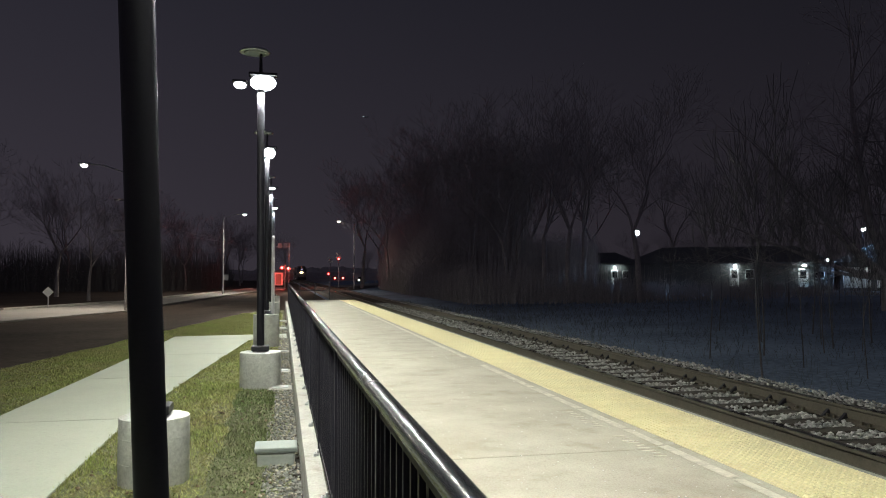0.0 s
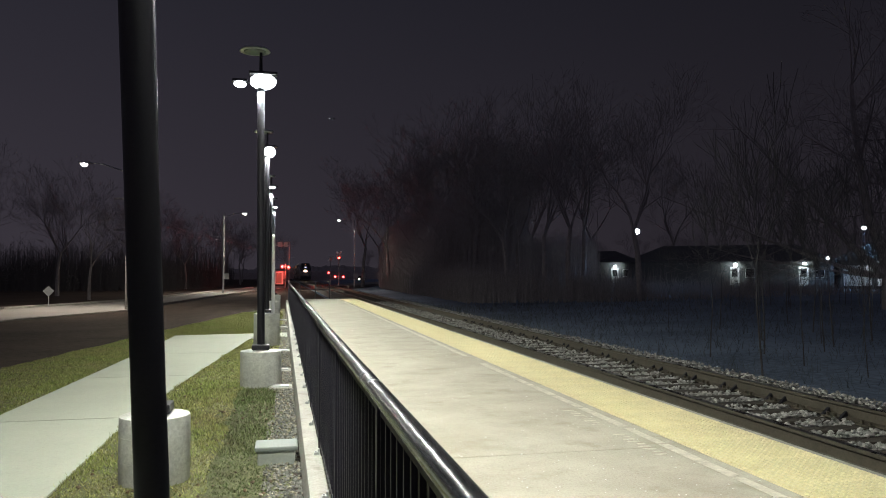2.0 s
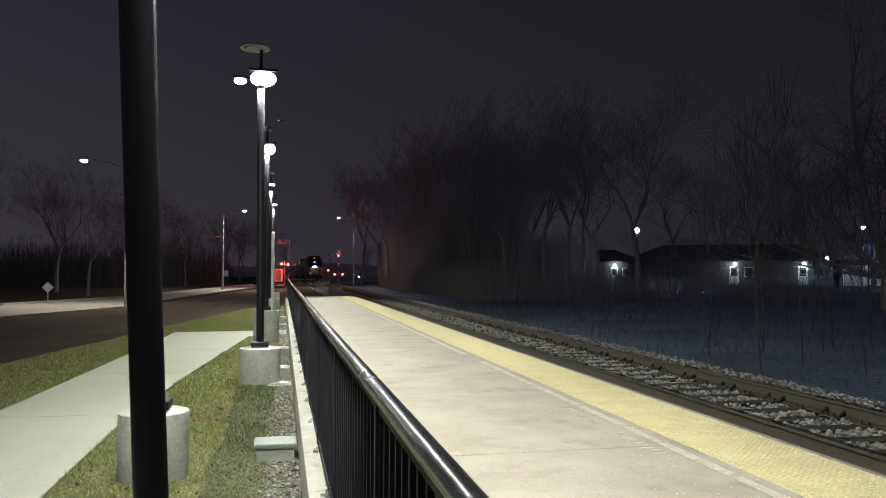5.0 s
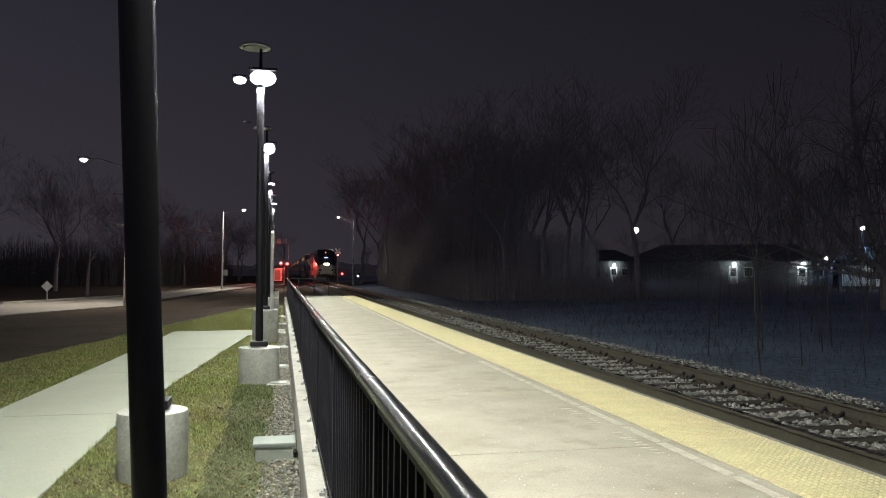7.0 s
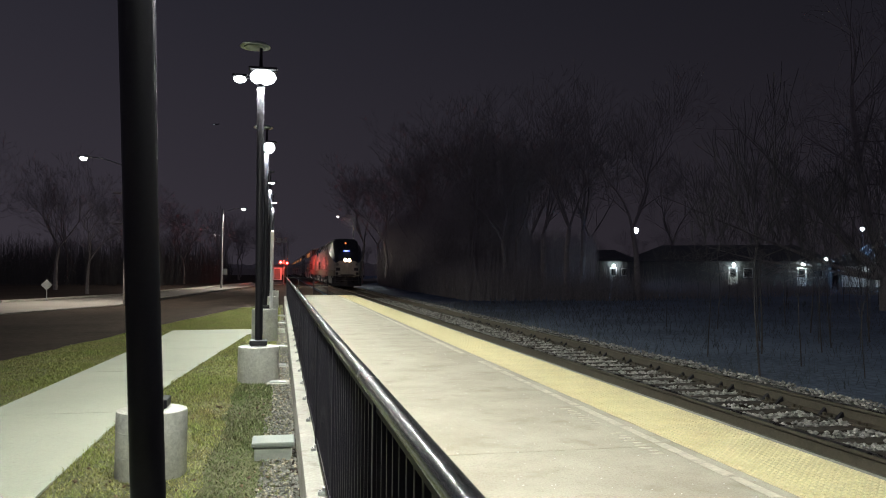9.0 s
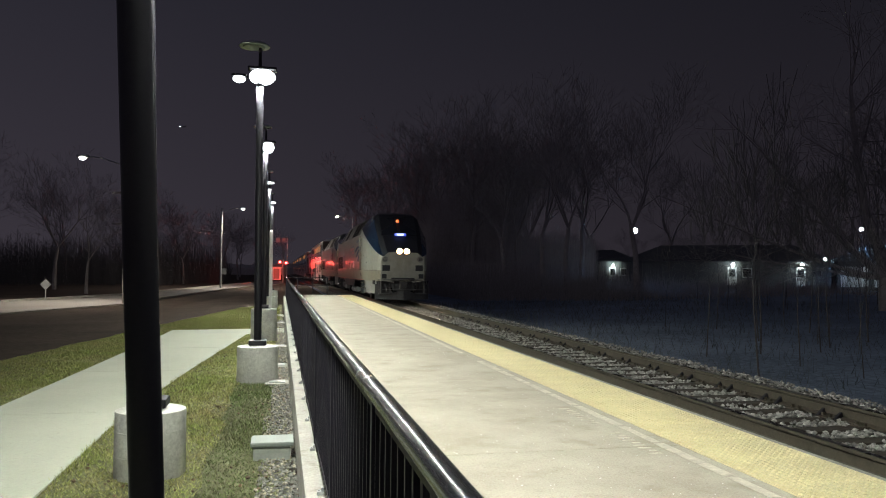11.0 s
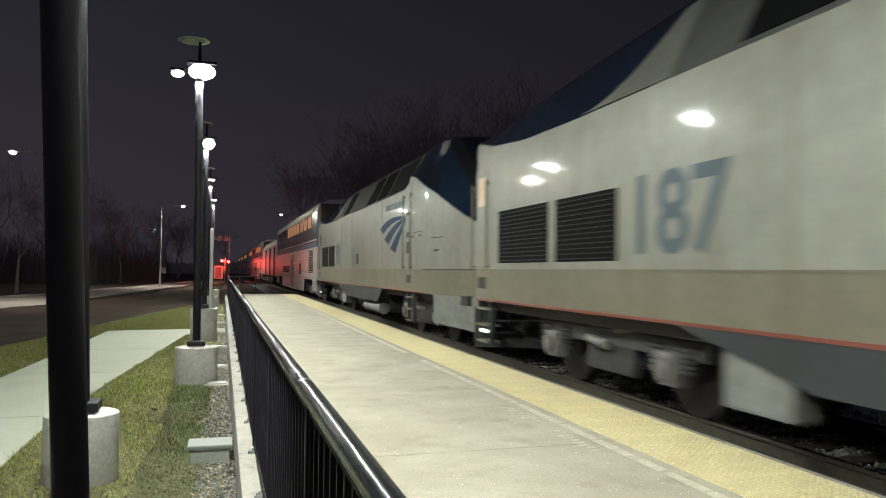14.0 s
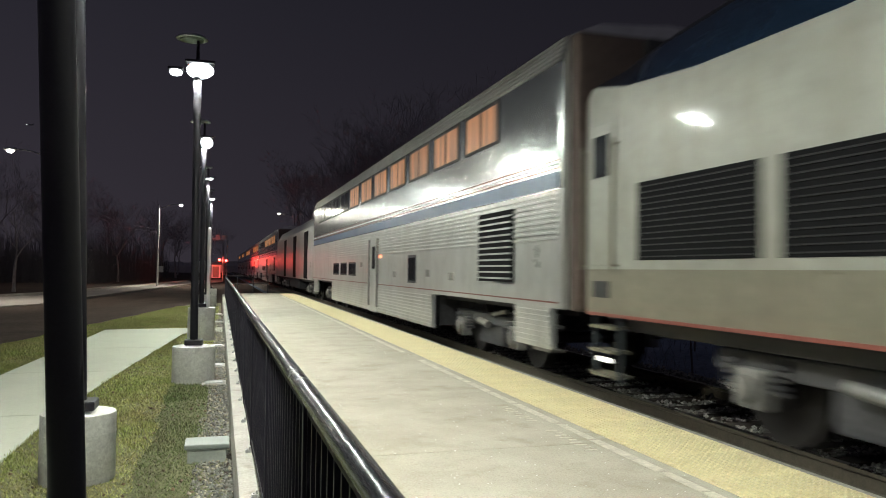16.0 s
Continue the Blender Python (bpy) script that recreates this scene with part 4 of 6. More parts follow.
# ---- bare trees ----
def grow(seed, tall, spread, trunk_r, lean=(0, 0), fork=0.28, depth=6):
    """Segments of a bare tree: start, end, radii, level."""
    rnd = random.Random(seed)
    out = []

    def limb(p, d, length, r, level):
        steps = 3 if level < 3 else 2
        for k in range(steps):
            d = (d + Vector((rnd.uniform(-1, 1), rnd.uniform(-1, 1), rnd.uniform(-0.5, 0.9))) * (0.10 + 0.03 * level)).normalized()
            q = p + d * (length / steps)
            r2 = r * (0.84 if level < 3 else 0.75)
            out.append((p, q, r, r2, level))
            if level >= 1 and level < depth and rnd.random() < 0.75:
                side = d.cross(Vector((rnd.uniform(-1, 1), rnd.uniform(-1, 1), rnd.uniform(-1, 1)))).normalized()
                limb(q, (d * 0.65 + side * spread).normalized(), length * rnd.uniform(0.45, 0.7), r2 * 0.5, level + 1 if level < 4 else level + 2)
            p, r = q, r2
        if level < depth:
            for k in range(3 if level < 2 else 2):
                a = rnd.uniform(0, 6.28)
                side = Vector((math.cos(a), math.sin(a), rnd.uniform(-0.1, 0.5)))
                limb(p, (d * 0.8 + side * spread).normalized(), length * rnd.uniform(0.6, 0.85), r * 0.66, level + 1)
    limb(Vector((0, 0, -0.3)), Vector((lean[0], lean[1], 1)).normalized(), tall * fork, trunk_r, 0)
    return out


def limbs_mesh(name, segs, mat):
    vs, fs = [], []
    for p, q, r0, r1, level in segs:
        n = 8 if level < 2 else 5 if level < 3 else 3
        d = (q - p).normalized()
        u = d.orthogonal().normalized()
        w = d.cross(u)
        b = len(vs)
        for c, r in ((p, r0), (q, r1)):
            r = max(r, 0.008)
            for k in range(n):
                a = 6.2832 * k / n
                vs.append(c + u * (math.cos(a) * r) + w * (math.sin(a) * r))
        for k in range(n):
            fs.append((b + k, b + (k + 1) % n, b + n + (k + 1) % n, b + n + k))
    me = bpy.data.meshes.new(name)
    me.from_pydata([tuple(v) for v in vs], [], fs)
    me.materials.append(mat)
    return me


def bare_tree(seed, tall, spread, r, label, at, lean=(0, 0), fork=0.28, depth=6, mat=BARK):
    t = thing("bare_tree", label, "tree", "bare trees round the station", at=at)
    segs = grow(seed, tall, spread, r, lean, fork, depth)
    a = new("trunk", limbs_mesh("trunk", [s for s in segs if s[4] < 2], mat))
    b = new("crown", limbs_mesh("crown", [s for s in segs if s[4] >= 2], mat))
    a.parent = b.parent = t
    return t


def spreading_tree(at):
    """A very thick trunk that forks low into heavy stems, with long limbs reaching out level to one side."""
    t = thing("bare_tree", "huge old bare tree with a thick low-forking trunk and long limbs", "tree", "bare trees round the station", at=at)
    trunk, crown = [], []
    rnd = random.Random(31)

    def sprays(p, d, r, length, level):
        """Side limbs that thin out into twigs."""
        q = p
        for k in range(3):
            d = (d + Vector((rnd.uniform(-1, 1), rnd.uniform(-1, 1), rnd.uniform(-0.6, 0.9))) * 0.16).normalized()
            nxt = q + d * length / 3
            crown.append((q, nxt, r, r * 0.78, 2 + level))
            if level < 4:
                for _ in range(2 if level == 1 else 1):
                    side = d.cross(Vector((rnd.uniform(-1, 1), rnd.uniform(-1, 1), rnd.uniform(-1, 1)))).normalized()
                    sprays(nxt, (d * 0.75 + side * 0.65).normalized(), r * 0.5, length * rnd.uniform(0.45, 0.68), level + 1 if level else 2)
            q, r = nxt, r * 0.78
    base = Vector((0, 0, -0.3))
    forkp = Vector((-0.1, 0, 1.9))
    trunk.append((base, forkp, 0.62, 0.52, 0))
    stems = [((-0.57, 0.53, 0.80), 0.27, 9.5), ((-0.16, 0.14, 1.0), 0.36, 12.0), ((0.30, -0.28, 0.92), 0.36, 12.0), ((-0.72, 0.66, 0.36), 0.17, 9.5), ((-0.72, 0.66, 0.10), 0.13, 8.0), ((0.34, 0.28, 0.88), 0.22, 9.0)]
    for d, r, length in stems:
        d = Vector(d).normalized()
        p = forkp + Vector((d.x * 0.2, d.y * 0.2, -0.1))
        n = 7
        for k in range(n):
            bend = 0.16 if abs(d.z) > 0.3 else 0.10
            d = (d + Vector((rnd.uniform(-1, 1), rnd.uniform(-1, 1), rnd.uniform(-0.7, 0.9))) * bend).normalized()
            q = p + d * length / n
            trunk.append((p, q, r, r * 0.84, 1))
            if k > 0:
                for _ in range(2):
                    side = d.cross(Vector((rnd.uniform(-1, 1), rnd.uniform(-1, 1), rnd.uniform(-1, 1)))).normalized()
                    sprays(q, (d * 0.7 + side * 0.7).normalized(), r * 0.36, length * rnd.uniform(0.26, 0.42), 1)
            p, r = q, r * 0.84
        sprays(p, d, r * 0.8, length * 0.4, 0)
    a = new("trunk", limbs_mesh("trunk", trunk, BARK))
    b = new("crown", limbs_mesh("crown", crown, BARK))
    a.parent = b.parent = t
    return t


def scaled(x, y, z, turn, s):
    return pose(x, y, z, 0, 0, turn) @ Matrix.Diagonal((s, s, s, 1))


def trees():
    fine = "tall bare deciduous tree, dark against the night sky"
    a = bare_tree(3, 20, 0.55, 0.30, fine, pose(27.2, 54, -0.6))
    b = bare_tree(8, 21, 0.50, 0.28, fine, pose(23.0, 58, -0.6, 0, 0, 40), (0.05, 0))
    spreading_tree(pose(33.0, 35.4, -0.7))
    rnd = random.Random(4)
    # the wood along the track, dense and far, thinning to the right
    for k, (x, y, s) in enumerate([(15.5, 112, 1.25), (17, 98, 1.15), (18, 88, 1.2), (19.5, 104, 1.3), (20.5, 80, 1.15), (21, 94, 1.25), (22.5, 74, 1.1), (23, 86, 1.2), (24.5, 68, 1.0), (25, 79, 1.15), (27.5, 88, 1.2), (29, 70, 1.05), (30.5, 95, 1.3), (34, 100, 1.2), (14, 135, 1.4), (18, 140, 1.4), (23, 128, 1.4), (28, 120, 1.3), (36, 116, 1.3), (45, 106, 1.2), (54, 98, 1.2), (66, 96, 1.2), (78, 90, 1.2)]):
        copy_thing((a, b)[k % 2], scaled(x, y, -0.6, rnd.uniform(0, 360), s * rnd.uniform(0.85, 1.1)))
    # across the road
    for k, (x, y, s) in enumerate([(-14.5, 62, 0.62), (-20, 74, 0.9), (-27, 70, 0.95), (-33, 80, 1.0), (-17.5, 98, 0.95), (-12.5, 104, 0.75), (-15, 118, 0.9), (-10, 128, 0.8), (-8, 150, 0.9), (-36, 100, 1.1), (-29, 112, 1.1), (-21, 128, 1.1), (-42, 78, 1.0), (-5, 180, 1.0), (1, 190, 0.9), (-12, 170, 1.1)]):
        copy_thing((a, b)[k % 2], scaled(x, y, -0.7, rnd.uniform(0, 360), s * 0.78))
    # saplings and brush in the field
    sap = bare_tree(21, 5.2, 0.30, 0.026, "thin bare sapling in the dark field", pose(16.8, 24, -1.0), (0, 0), 0.5, 3, SAPLING)
    for k in range(44):
        y = rnd.uniform(15, 46)
        x = y * rnd.uniform(0.55, 0.98) + rnd.uniform(-1, 1)
        if x < 10.5:
            continue
        copy_thing(sap, scaled(x, y, -0.95, rnd.uniform(0, 360), rnd.uniform(0.45, 1.15)))

    # undergrowth below the wood, joined
    vs, fs = [], []
    for k in range(16000):
        y = rnd.uniform(52, 112)
        x = 13 + (y - 52) * 0.02 + rnd.random() ** 1.3 * 40
        h = rnd.uniform(0.6, 3.4) * (1.0 if x < 30 else 0.6)
        w = rnd.uniform(0.015, 0.05)
        lx, ly = rnd.uniform(-0.5, 0.5), rnd.uniform(-0.3, 0.3)
        vs += [(x - w, y, -0.8), (x + w, y, -0.8), (x + lx, y + ly, -0.8 + h)]
        fs.append((3 * k, 3 * k + 1, 3 * k + 2))
    me = bpy.data.meshes.new("undergrowth")
    me.from_pydata(vs, [], fs)
    me.materials.append(BARK)
    tagged(new("undergrowth", me), "dark bare undergrowth below the trees", "undergrowth", kind="stuff")

    # thickets of thin stems closing the wood and the far side of the road, joined
    def thicket(count, place, mat, label):
        vs, fs = [], []
        for k in range(count):
            x, y, h = place()
            if 0.435 < x / y < 0.50:
                continue
            w = rnd.uniform(0.02, 0.05)
            lx, ly = rnd.uniform(-0.5, 0.5), rnd.uniform(-0.4, 0.4)
            n = len(vs)
            vs += [(x - w, y, -0.9), (x + w, y, -0.9), (x + lx - w * 0.7, y + ly, -0.9 + h * 0.5), (x + lx + w * 0.7, y + ly, -0.9 + h * 0.5), (x + lx * rnd.uniform(0.5, 3.0), y + 1.5 * ly, -0.9 + h)]
            fs += [(n, n + 1, n + 3, n + 2), (n + 2, n + 3, n + 4)]
            for j in range(5):
                u = rnd.uniform(0.35, 0.9)
                px, pz, out = x + lx * u * 1.4, -0.9 + h * u, rnd.uniform(-1, 1) * h * 0.16
                n = len(vs)
                vs += [(px, y + ly, pz - w * 0.6), (px, y + ly, pz + w * 0.6), (px + out, y + ly + rnd.uniform(-0.6, 0.6), pz + abs(out) * rnd.uniform(0.5, 1.5))]
                fs.append((n, n + 1, n + 2))
        me = bpy.data.meshes.new("thicket")
        me.from_pydata(vs, [], fs)
        me.materials.append(mat)
        tagged(new("thicket", me), label, "thicket", kind="stuff")

    def by_the_track():
        y = rnd.uniform(78, 140)
        x = 15.0 + (y - 78) * 0.055 + rnd.random() ** 1.2 * (22 + (y - 78) * 0.35) - rnd.random() ** 3 * 1.8
        return x, y, rnd.uniform(4.0, 14.5) * (1.0 if x < 27 else 0.55) * min(1.0, max(0.25, 0.3 + (x - 13.5) / 8))

    def by_the_road():
        y = rnd.uniform(92, 150)
        return -9 - rnd.random() ** 1.1 * 62 - max(0, 112 - y) * 0.25, y, rnd.uniform(2.0, 7.5)
    thicket(18000, by_the_track, HAZED_TWIGS, "dense dark thicket of bare stems below the trees")
    thicket(6000, by_the_road, SAPLING, "dark brown thicket of bare stems across the road")

    # dry weeds on the bank, joined
    vs, fs = [], []
    k = 0
    while k < 5500:
        y = 6 + 50 * random.random()
        x = 8.3 + 26 * random.random() ** 1.5
        z = RAIL_Z - 1.06 + 0.85 * min(1, max(0, (x - 12) / 30)) + (0.45 if x < 9 else 0)
        h = random.uniform(0.15, 0.5)
        w = 0.004 + 0.0004 * y
        lx = random.uniform(-0.25, 0.25)
        vs += [(x - w, y, z), (x + w, y, z), (x + lx, y + random.uniform(-0.2, 0.2), z + h)]
        fs.append((3 * k, 3 * k + 1, 3 * k + 2))
        k += 1
    me = bpy.data.meshes.new("weeds")
    me.from_pydata(vs, [], fs)
    me.materials.append(WEED)
    tagged(new("weeds", me), "dry dead weeds on the bank beyond the track", "weeds", kind="stuff")
    # the far line of woods, a ragged ridge of crowns
    vs, fs = [], []
    n = 1400
    for k in range(n):
        ang = -2.3 + 4.4 * k / n
        x, y = math.sin(ang) * 300, math.cos(ang) * 300
        top = 4.0 + 1.2 * noise.noise((ang * 7, 0, 0)) + 0.6 * noise.noise((ang * 60, 3, 0)) + random.uniform(-0.35, 0.35)
        vs += [(x, y, -2), (x, y, top * 0.55), (x * 1.03, y * 1.03, top)]
    for k in range(n - 1):
        for j in (0, 1):
            fs.append((3 * k + j, 3 * k + 3 + j, 3 * k + 4 + j, 3 * k + 1 + j))
    me = bpy.data.meshes.new("far_woods")
    me.from_pydata(vs, [], fs)
    me.materials.append(HAZED_TWIGS)
    tagged(new("far_woods", me), "far dark line of bare woods", "woods", kind="stuff")
    for k in range(34):
        ang = rnd.uniform(-0.75, 0.95)
        dist = rnd.uniform(190, 260)
        if abs(math.sin(ang) * dist - TRACK_X) < 9:
            continue
        copy_thing((a, b)[k % 2], scaled(math.sin(ang) * dist, math.cos(ang) * dist, -0.8, rnd.uniform(0, 360), rnd.uniform(0.6, 0.95)))


trees()


# ---- the train ----
def loft(bm, stations, pick):
    """Skin a row of cross-sections, (y, points) each; pick(segment, y) gives the material."""
    rings = [[bm.verts.new((x, y, z)) for x, z in pts] for y, pts in stations]
    n = len(rings[0])
    for i in range(len(rings) - 1):
        ym = (stations[i][0] + stations[i + 1][0]) / 2
        for k in range(n):
            f = bm.faces.new((rings[i][k], rings[i][(k + 1) % n], rings[i + 1][(k + 1) % n], rings[i + 1][k]))
            f.material_index = pick(k, ym)
    bm.faces.new(rings[0][::-1])
    bm.faces.new(rings[-1])


def plate(bm, pts, off):
    """A plate over four or more corners, with thickness off along its normal."""
    pts = [Vector(p) for p in pts]
    nrm = (pts[1] - pts[0]).cross(pts[2] - pts[0]).normalized() * off
    a = [bm.verts.new(p) for p in pts]
    b = [bm.verts.new(p + nrm) for p in pts]
    bm.faces.new(b)
    bm.faces.new(a[::-1])
    n = len(pts)
    for i in range(n):
        bm.faces.new((a[i], a[(i + 1) % n], b[(i + 1) % n], b[i]))


def side_box(bm, y0, y1, z0, z1, x=1.5, proud=0.015, sides=(-1, 1), deep=0.02):
    for s in sides:
        box(bm, s * (x - deep), s * (x + proud), y0, y1, z0, z1)


def lettering(text, size, y, z, parent, mat, x=-1.506):
    cu = bpy.data.curves.new("number", "FONT")
    cu.body, cu.size, cu.extrude, cu.offset = text, size, 0.003, 0.018
    tmp = bpy.data.objects.new("number", cu)
    scene.collection.objects.link(tmp)
    me = bpy.data.meshes.new_from_object(tmp.evaluated_get(bpy.context.evaluated_depsgraph_get()))
    bpy.data.objects.remove(tmp)
    me.materials.clear()
    me.materials.append(mat)
    ob = new("number", me)
    ob.parent = parent
    ob.matrix_basis = Matrix(((0, 0, -1, x), (-1, 0, 0, y), (0, 1, 0, z), (0, 0, 0, 1)))
    return ob


WHEELS = []


def truck(parent, y, base, r, wide=1.02, heavy=True):
    t = new("truck")
    t.parent = parent
    t.matrix_basis = pose(0, y, 0)
    t["label"] = "grey steel truck"
    bm = bmesh.new()
    for s in (-1, 1):
        box(bm, s * (wide - 0.06), s * (wide + 0.09), -base / 2 - 0.55, base / 2 + 0.55, r + 0.10, r + 0.30)
        box(bm, s * (wide - 0.06), s * (wide + 0.07), -0.55, 0.55, r - 0.22, r + 0.12)
    box(bm, -wide, wide, -0.25, 0.25, r, r + 0.3)
    part("side_frame", bm, TRUCK, t, bevel=0.025)
    for a in (-1, 1):
        for s in (-1, 1):
            bm = bmesh.new()
            box(bm, s * (wide + 0.02), s * (wide + 0.2), a * base / 2 - 0.17, a * base / 2 + 0.17, r - 0.17, r + 0.17)
            tube(bm, (s * (wide + 0.2), a * base / 2, r), (s * (wide + 0.26), a * base / 2, r), 0.12, n=14)
            part("axle_box", bm, TRUCK_LIGHT, t, bevel=0.02)
            for d in (-0.3, 0.3):
                bm = bmesh.new()
                for k in range(5):
                    z = r - 0.02 + k * 0.055
                    tube(bm, (s * (wide + 0.1), a * base / 2 + d, z), (s * (wide + 0.1), a * base / 2 + d, z + 0.032), 0.085, n=12)
                part("spring", bm, TRUCK, t, smooth=True)
        spinning = []
        for s in (-1, 1):
            bm = bmesh.new()
            tube(bm, (s * 0.69, 0, 0), (s * 0.82, 0, 0), r, n=36)
            tube(bm, (s * 0.66, 0, 0), (s * 0.69, 0, 0), r + 0.025, n=36)
            tube(bm, (s * 0.82, 0, 0), (s * 0.85, 0, 0), r * 0.35, n=16)
            spinning.append(part("wheel", bm, WHEEL, t, "worn steel wheel", True))
        bm = bmesh.new()
        tube(bm, (-0.7, 0, 0), (0.7, 0, 0), 0.09, n=12)
        spinning.append(part("axle", bm, WHEEL, t, smooth=True))
        for w in spinning:
            w.matrix_basis = pose(0, a * base / 2, r)
            if heavy:
                WHEELS.append((w, a * base / 2, r))
    for s in (-1, 1):
        bm = bmesh.new()
        tube(bm, (s * (wide + 0.17), -0.15, r + 0.12), (s * (wide + 0.17), 0.3, r + 0.16), 0.06, n=12)
        tube(bm, (s * (wide + 0.14), -0.9, r + 0.38), (s * (wide + 0.14), -0.3, r + 0.3), 0.035, n=10)
        part("brake_cylinder", bm, TRUCK_LIGHT, t, smooth=True)
    return t


def swoosh(parent):
    """The fan of three blue bands on the side."""
    for (ya, za), (yb, zb), c in (((7.45, 2.56), (7.08, 2.41), (6.3, 2.90)), ((6.9, 2.27), (6.4, 2.12), (5.85, 2.66)), ((6.2, 2.01), (5.62, 1.89), (5.45, 2.42))):
        tip = (4.45, 2.70)
        c2 = (c[0] - 0.30, c[1] - 0.17)
        up, lo = [], []
        for k in range(13):
            u = k / 12
            up.append(tuple((1 - u) ** 2 * p + 2 * u * (1 - u) * q + u * u * r for p, q, r in zip((ya, za), c, tip)))
            lo.append(tuple((1 - u) ** 2 * p + 2 * u * (1 - u) * q + u * u * r for p, q, r in zip((yb, zb), c2, (tip[0], tip[1] - 0.03))))
        for s in (-1, 1):
            bm = bmesh.new()
            a = [bm.verts.new((s * 1.507, y, z)) for y, z in up]
            b = [bm.verts.new((s * 1.507, y, z)) for y, z in lo]
            for k in range(12):
                bm.faces.new((a[k], a[k + 1], b[k + 1], b[k]))
            bmesh.ops.solidify(bm, geom=bm.faces[:], thickness=0.003)
            part("blue_band", bm, LOGO_BLUE, parent, "dark blue band")


def locomotive(number, extras):
    t = thing("locomotive", "silver-white diesel passenger locomotive with dark blue cab top, number " + number, "locomotive", "locomotives of the train")

    def ring(hw, zs, zt, hwt):
        half = [(hw, 1.0), (hw, 1.5), (hw, zs), (hwt + 0.10, zt - 0.20), (hwt - 0.12, zt - 0.02)]
        return [(-x, z) for x, z in half] + [(0, zt + 0.03)] + [(x, z) for x, z in half[::-1]]
    st = [(0.10, ring(1.02, 2.18, 2.34, 0.80)), (0.28, ring(1.15, 2.28, 2.46, 0.85)), (0.9, ring(1.27, 2.50, 2.98, 0.92)), (1.8, ring(1.41, 2.86, 3.74, 0.98)), (2.45, ring(1.47, 3.10, 4.24, 0.98)), (2.9, ring(1.5, 3.24, 4.33, 0.98)), (3.7, ring(1.5, 3.52, 4.36, 0.98)), (4.15, ring(1.5, 3.58, 4.36, 0.98)), (4.45, ring(1.5, 3.32, 4.36, 0.98)), (15.3, ring(1.5, 3.31, 4.35, 0.98)), (17.0, ring(1.5, 3.30, 4.26, 0.98)), (18.6, ring(1.5, 3.32, 4.16, 0.98)), (19.8, ring(1.5, 3.42, 4.08, 0.98)), (20.5, ring(1.5, 3.56, 4.0, 0.98)), (20.75, ring(1.44, 3.48, 3.9, 0.93))]

    def pick(k, y):
        k = min(k, 9 - k) if k < 10 else 10
        if k == 10:
            return 3
        if k == 0:
            return 1
        if k == 1:
            return 0
        if y < 4.1:
            return 3 if k > 2 and y < 2.7 else 2
        if k == 2:
            return 4 if y < 15.3 else 2
        return 3
    bm = bmesh.new()
    loft(bm, st, pick)
    body = part("body", bm, [LOCO_WHITE, LOCO_SILL, LOCO_BLUE, LOCO_DARK, LOCO_HATCH], t, smooth=True)
    body.data.set_sharp_from_angle(angle=radians(20))
    # lines along the side
    bm = bmesh.new()
    side_box(bm, 3.0, 20.6, 1.0, 1.034, 1.5, 0.006)
    part("red_line", bm, RED_PAINT, t, "thin red line")
    bm = bmesh.new()
    side_box(bm, 3.0, 20.6, 1.49, 1.51, 1.503, 0.008)
    part("sill_line", bm, LOCO_SILL, t)
    # seams and grab slots on the tapering nose
    nose = [(0.28, 1.15), (0.9, 1.27), (1.8, 1.41), (2.45, 1.47), (2.9, 1.5), (3.0, 1.5)]

    def nose_seam(y0, y1, z, high, mat, name):
        for s in (-1, 1):
            bm = bmesh.new()
            for (ya, xa), (yb, xb) in zip(nose, nose[1:]):
                a, b = max(ya, y0), min(yb, y1)
                if a >= b:
                    continue
                pa, pb = xa + (xb - xa) * (a - ya) / (yb - ya) + 0.003, xa + (xb - xa) * (b - ya) / (yb - ya) + 0.003
                p = [(s * pa, a, z), (s * pb, b, z), (s * pb, b, z + high), (s * pa, a, z + high)]
                plate(bm, p if s > 0 else p[::-1], 0.007)
            part(name, bm, mat, t)
    nose_seam(0.4, 3.0, 1.49, 0.02, LOCO_DARK, "sill_line")
    nose_seam(1.85, 2.45, 2.13, 0.018, LOCO_DARK, "panel_seam")
    nose_seam(2.05, 2.3, 1.86, 0.045, LOCO_DARK, "grab_slot")
    bm = bmesh.new()
    side_box(bm, 3.05, 4.15, 2.30, 2.314, 1.5, 0.006)
    part("panel_seam", bm, LOCO_DARK, t)
    # slots are dark plates laid on, their shade put into the colour
    for y in (3.2, 3.85):
        bm = bmesh.new()
        side_box(bm, y, y + 0.16, 2.20, 2.245, 1.5, 0.008)
        part("grab_slot", bm, LOCO_DARK, t)
    # black windows and louvres on the canted flank
    flank = [(-1.5, 3.32), (-1.08, 4.16)]

    def slant(y0, y1, a, b, off, mat, name, label=""):
        for s in (1, -1):
            bm = bmesh.new()
            p = [(s * (flank[0][0] + (flank[1][0] - flank[0][0]) * u), y, flank[0][1] + (flank[1][1] - flank[0][1]) * u) for y, u in ((y0, a), (y1, a), (y1, b), (y0, b))]
            if s < 0:
                p = p[::-1]
            plate(bm, p[::-1], off)
            part(name, bm, mat, t, label)
    for y0, y1 in ((4.7, 6.6), (6.85, 8.15), (8.4, 9.6), (12.9, 14.0)):
        slant(y0, y1, 0.06, 0.92, 0.012, LOUVRE, "side_vent", "black louvred vent")
    for k in range(9):
        slant(4.75, 6.55, 0.10 + k * 0.09, 0.14 + k * 0.09, 0.022, LOCO_SLAT, "vent_slat")
    slant(9.8, 12.7, 0.05, 0.93, 0.01, LOCO_HATCH, "roof_hatch")
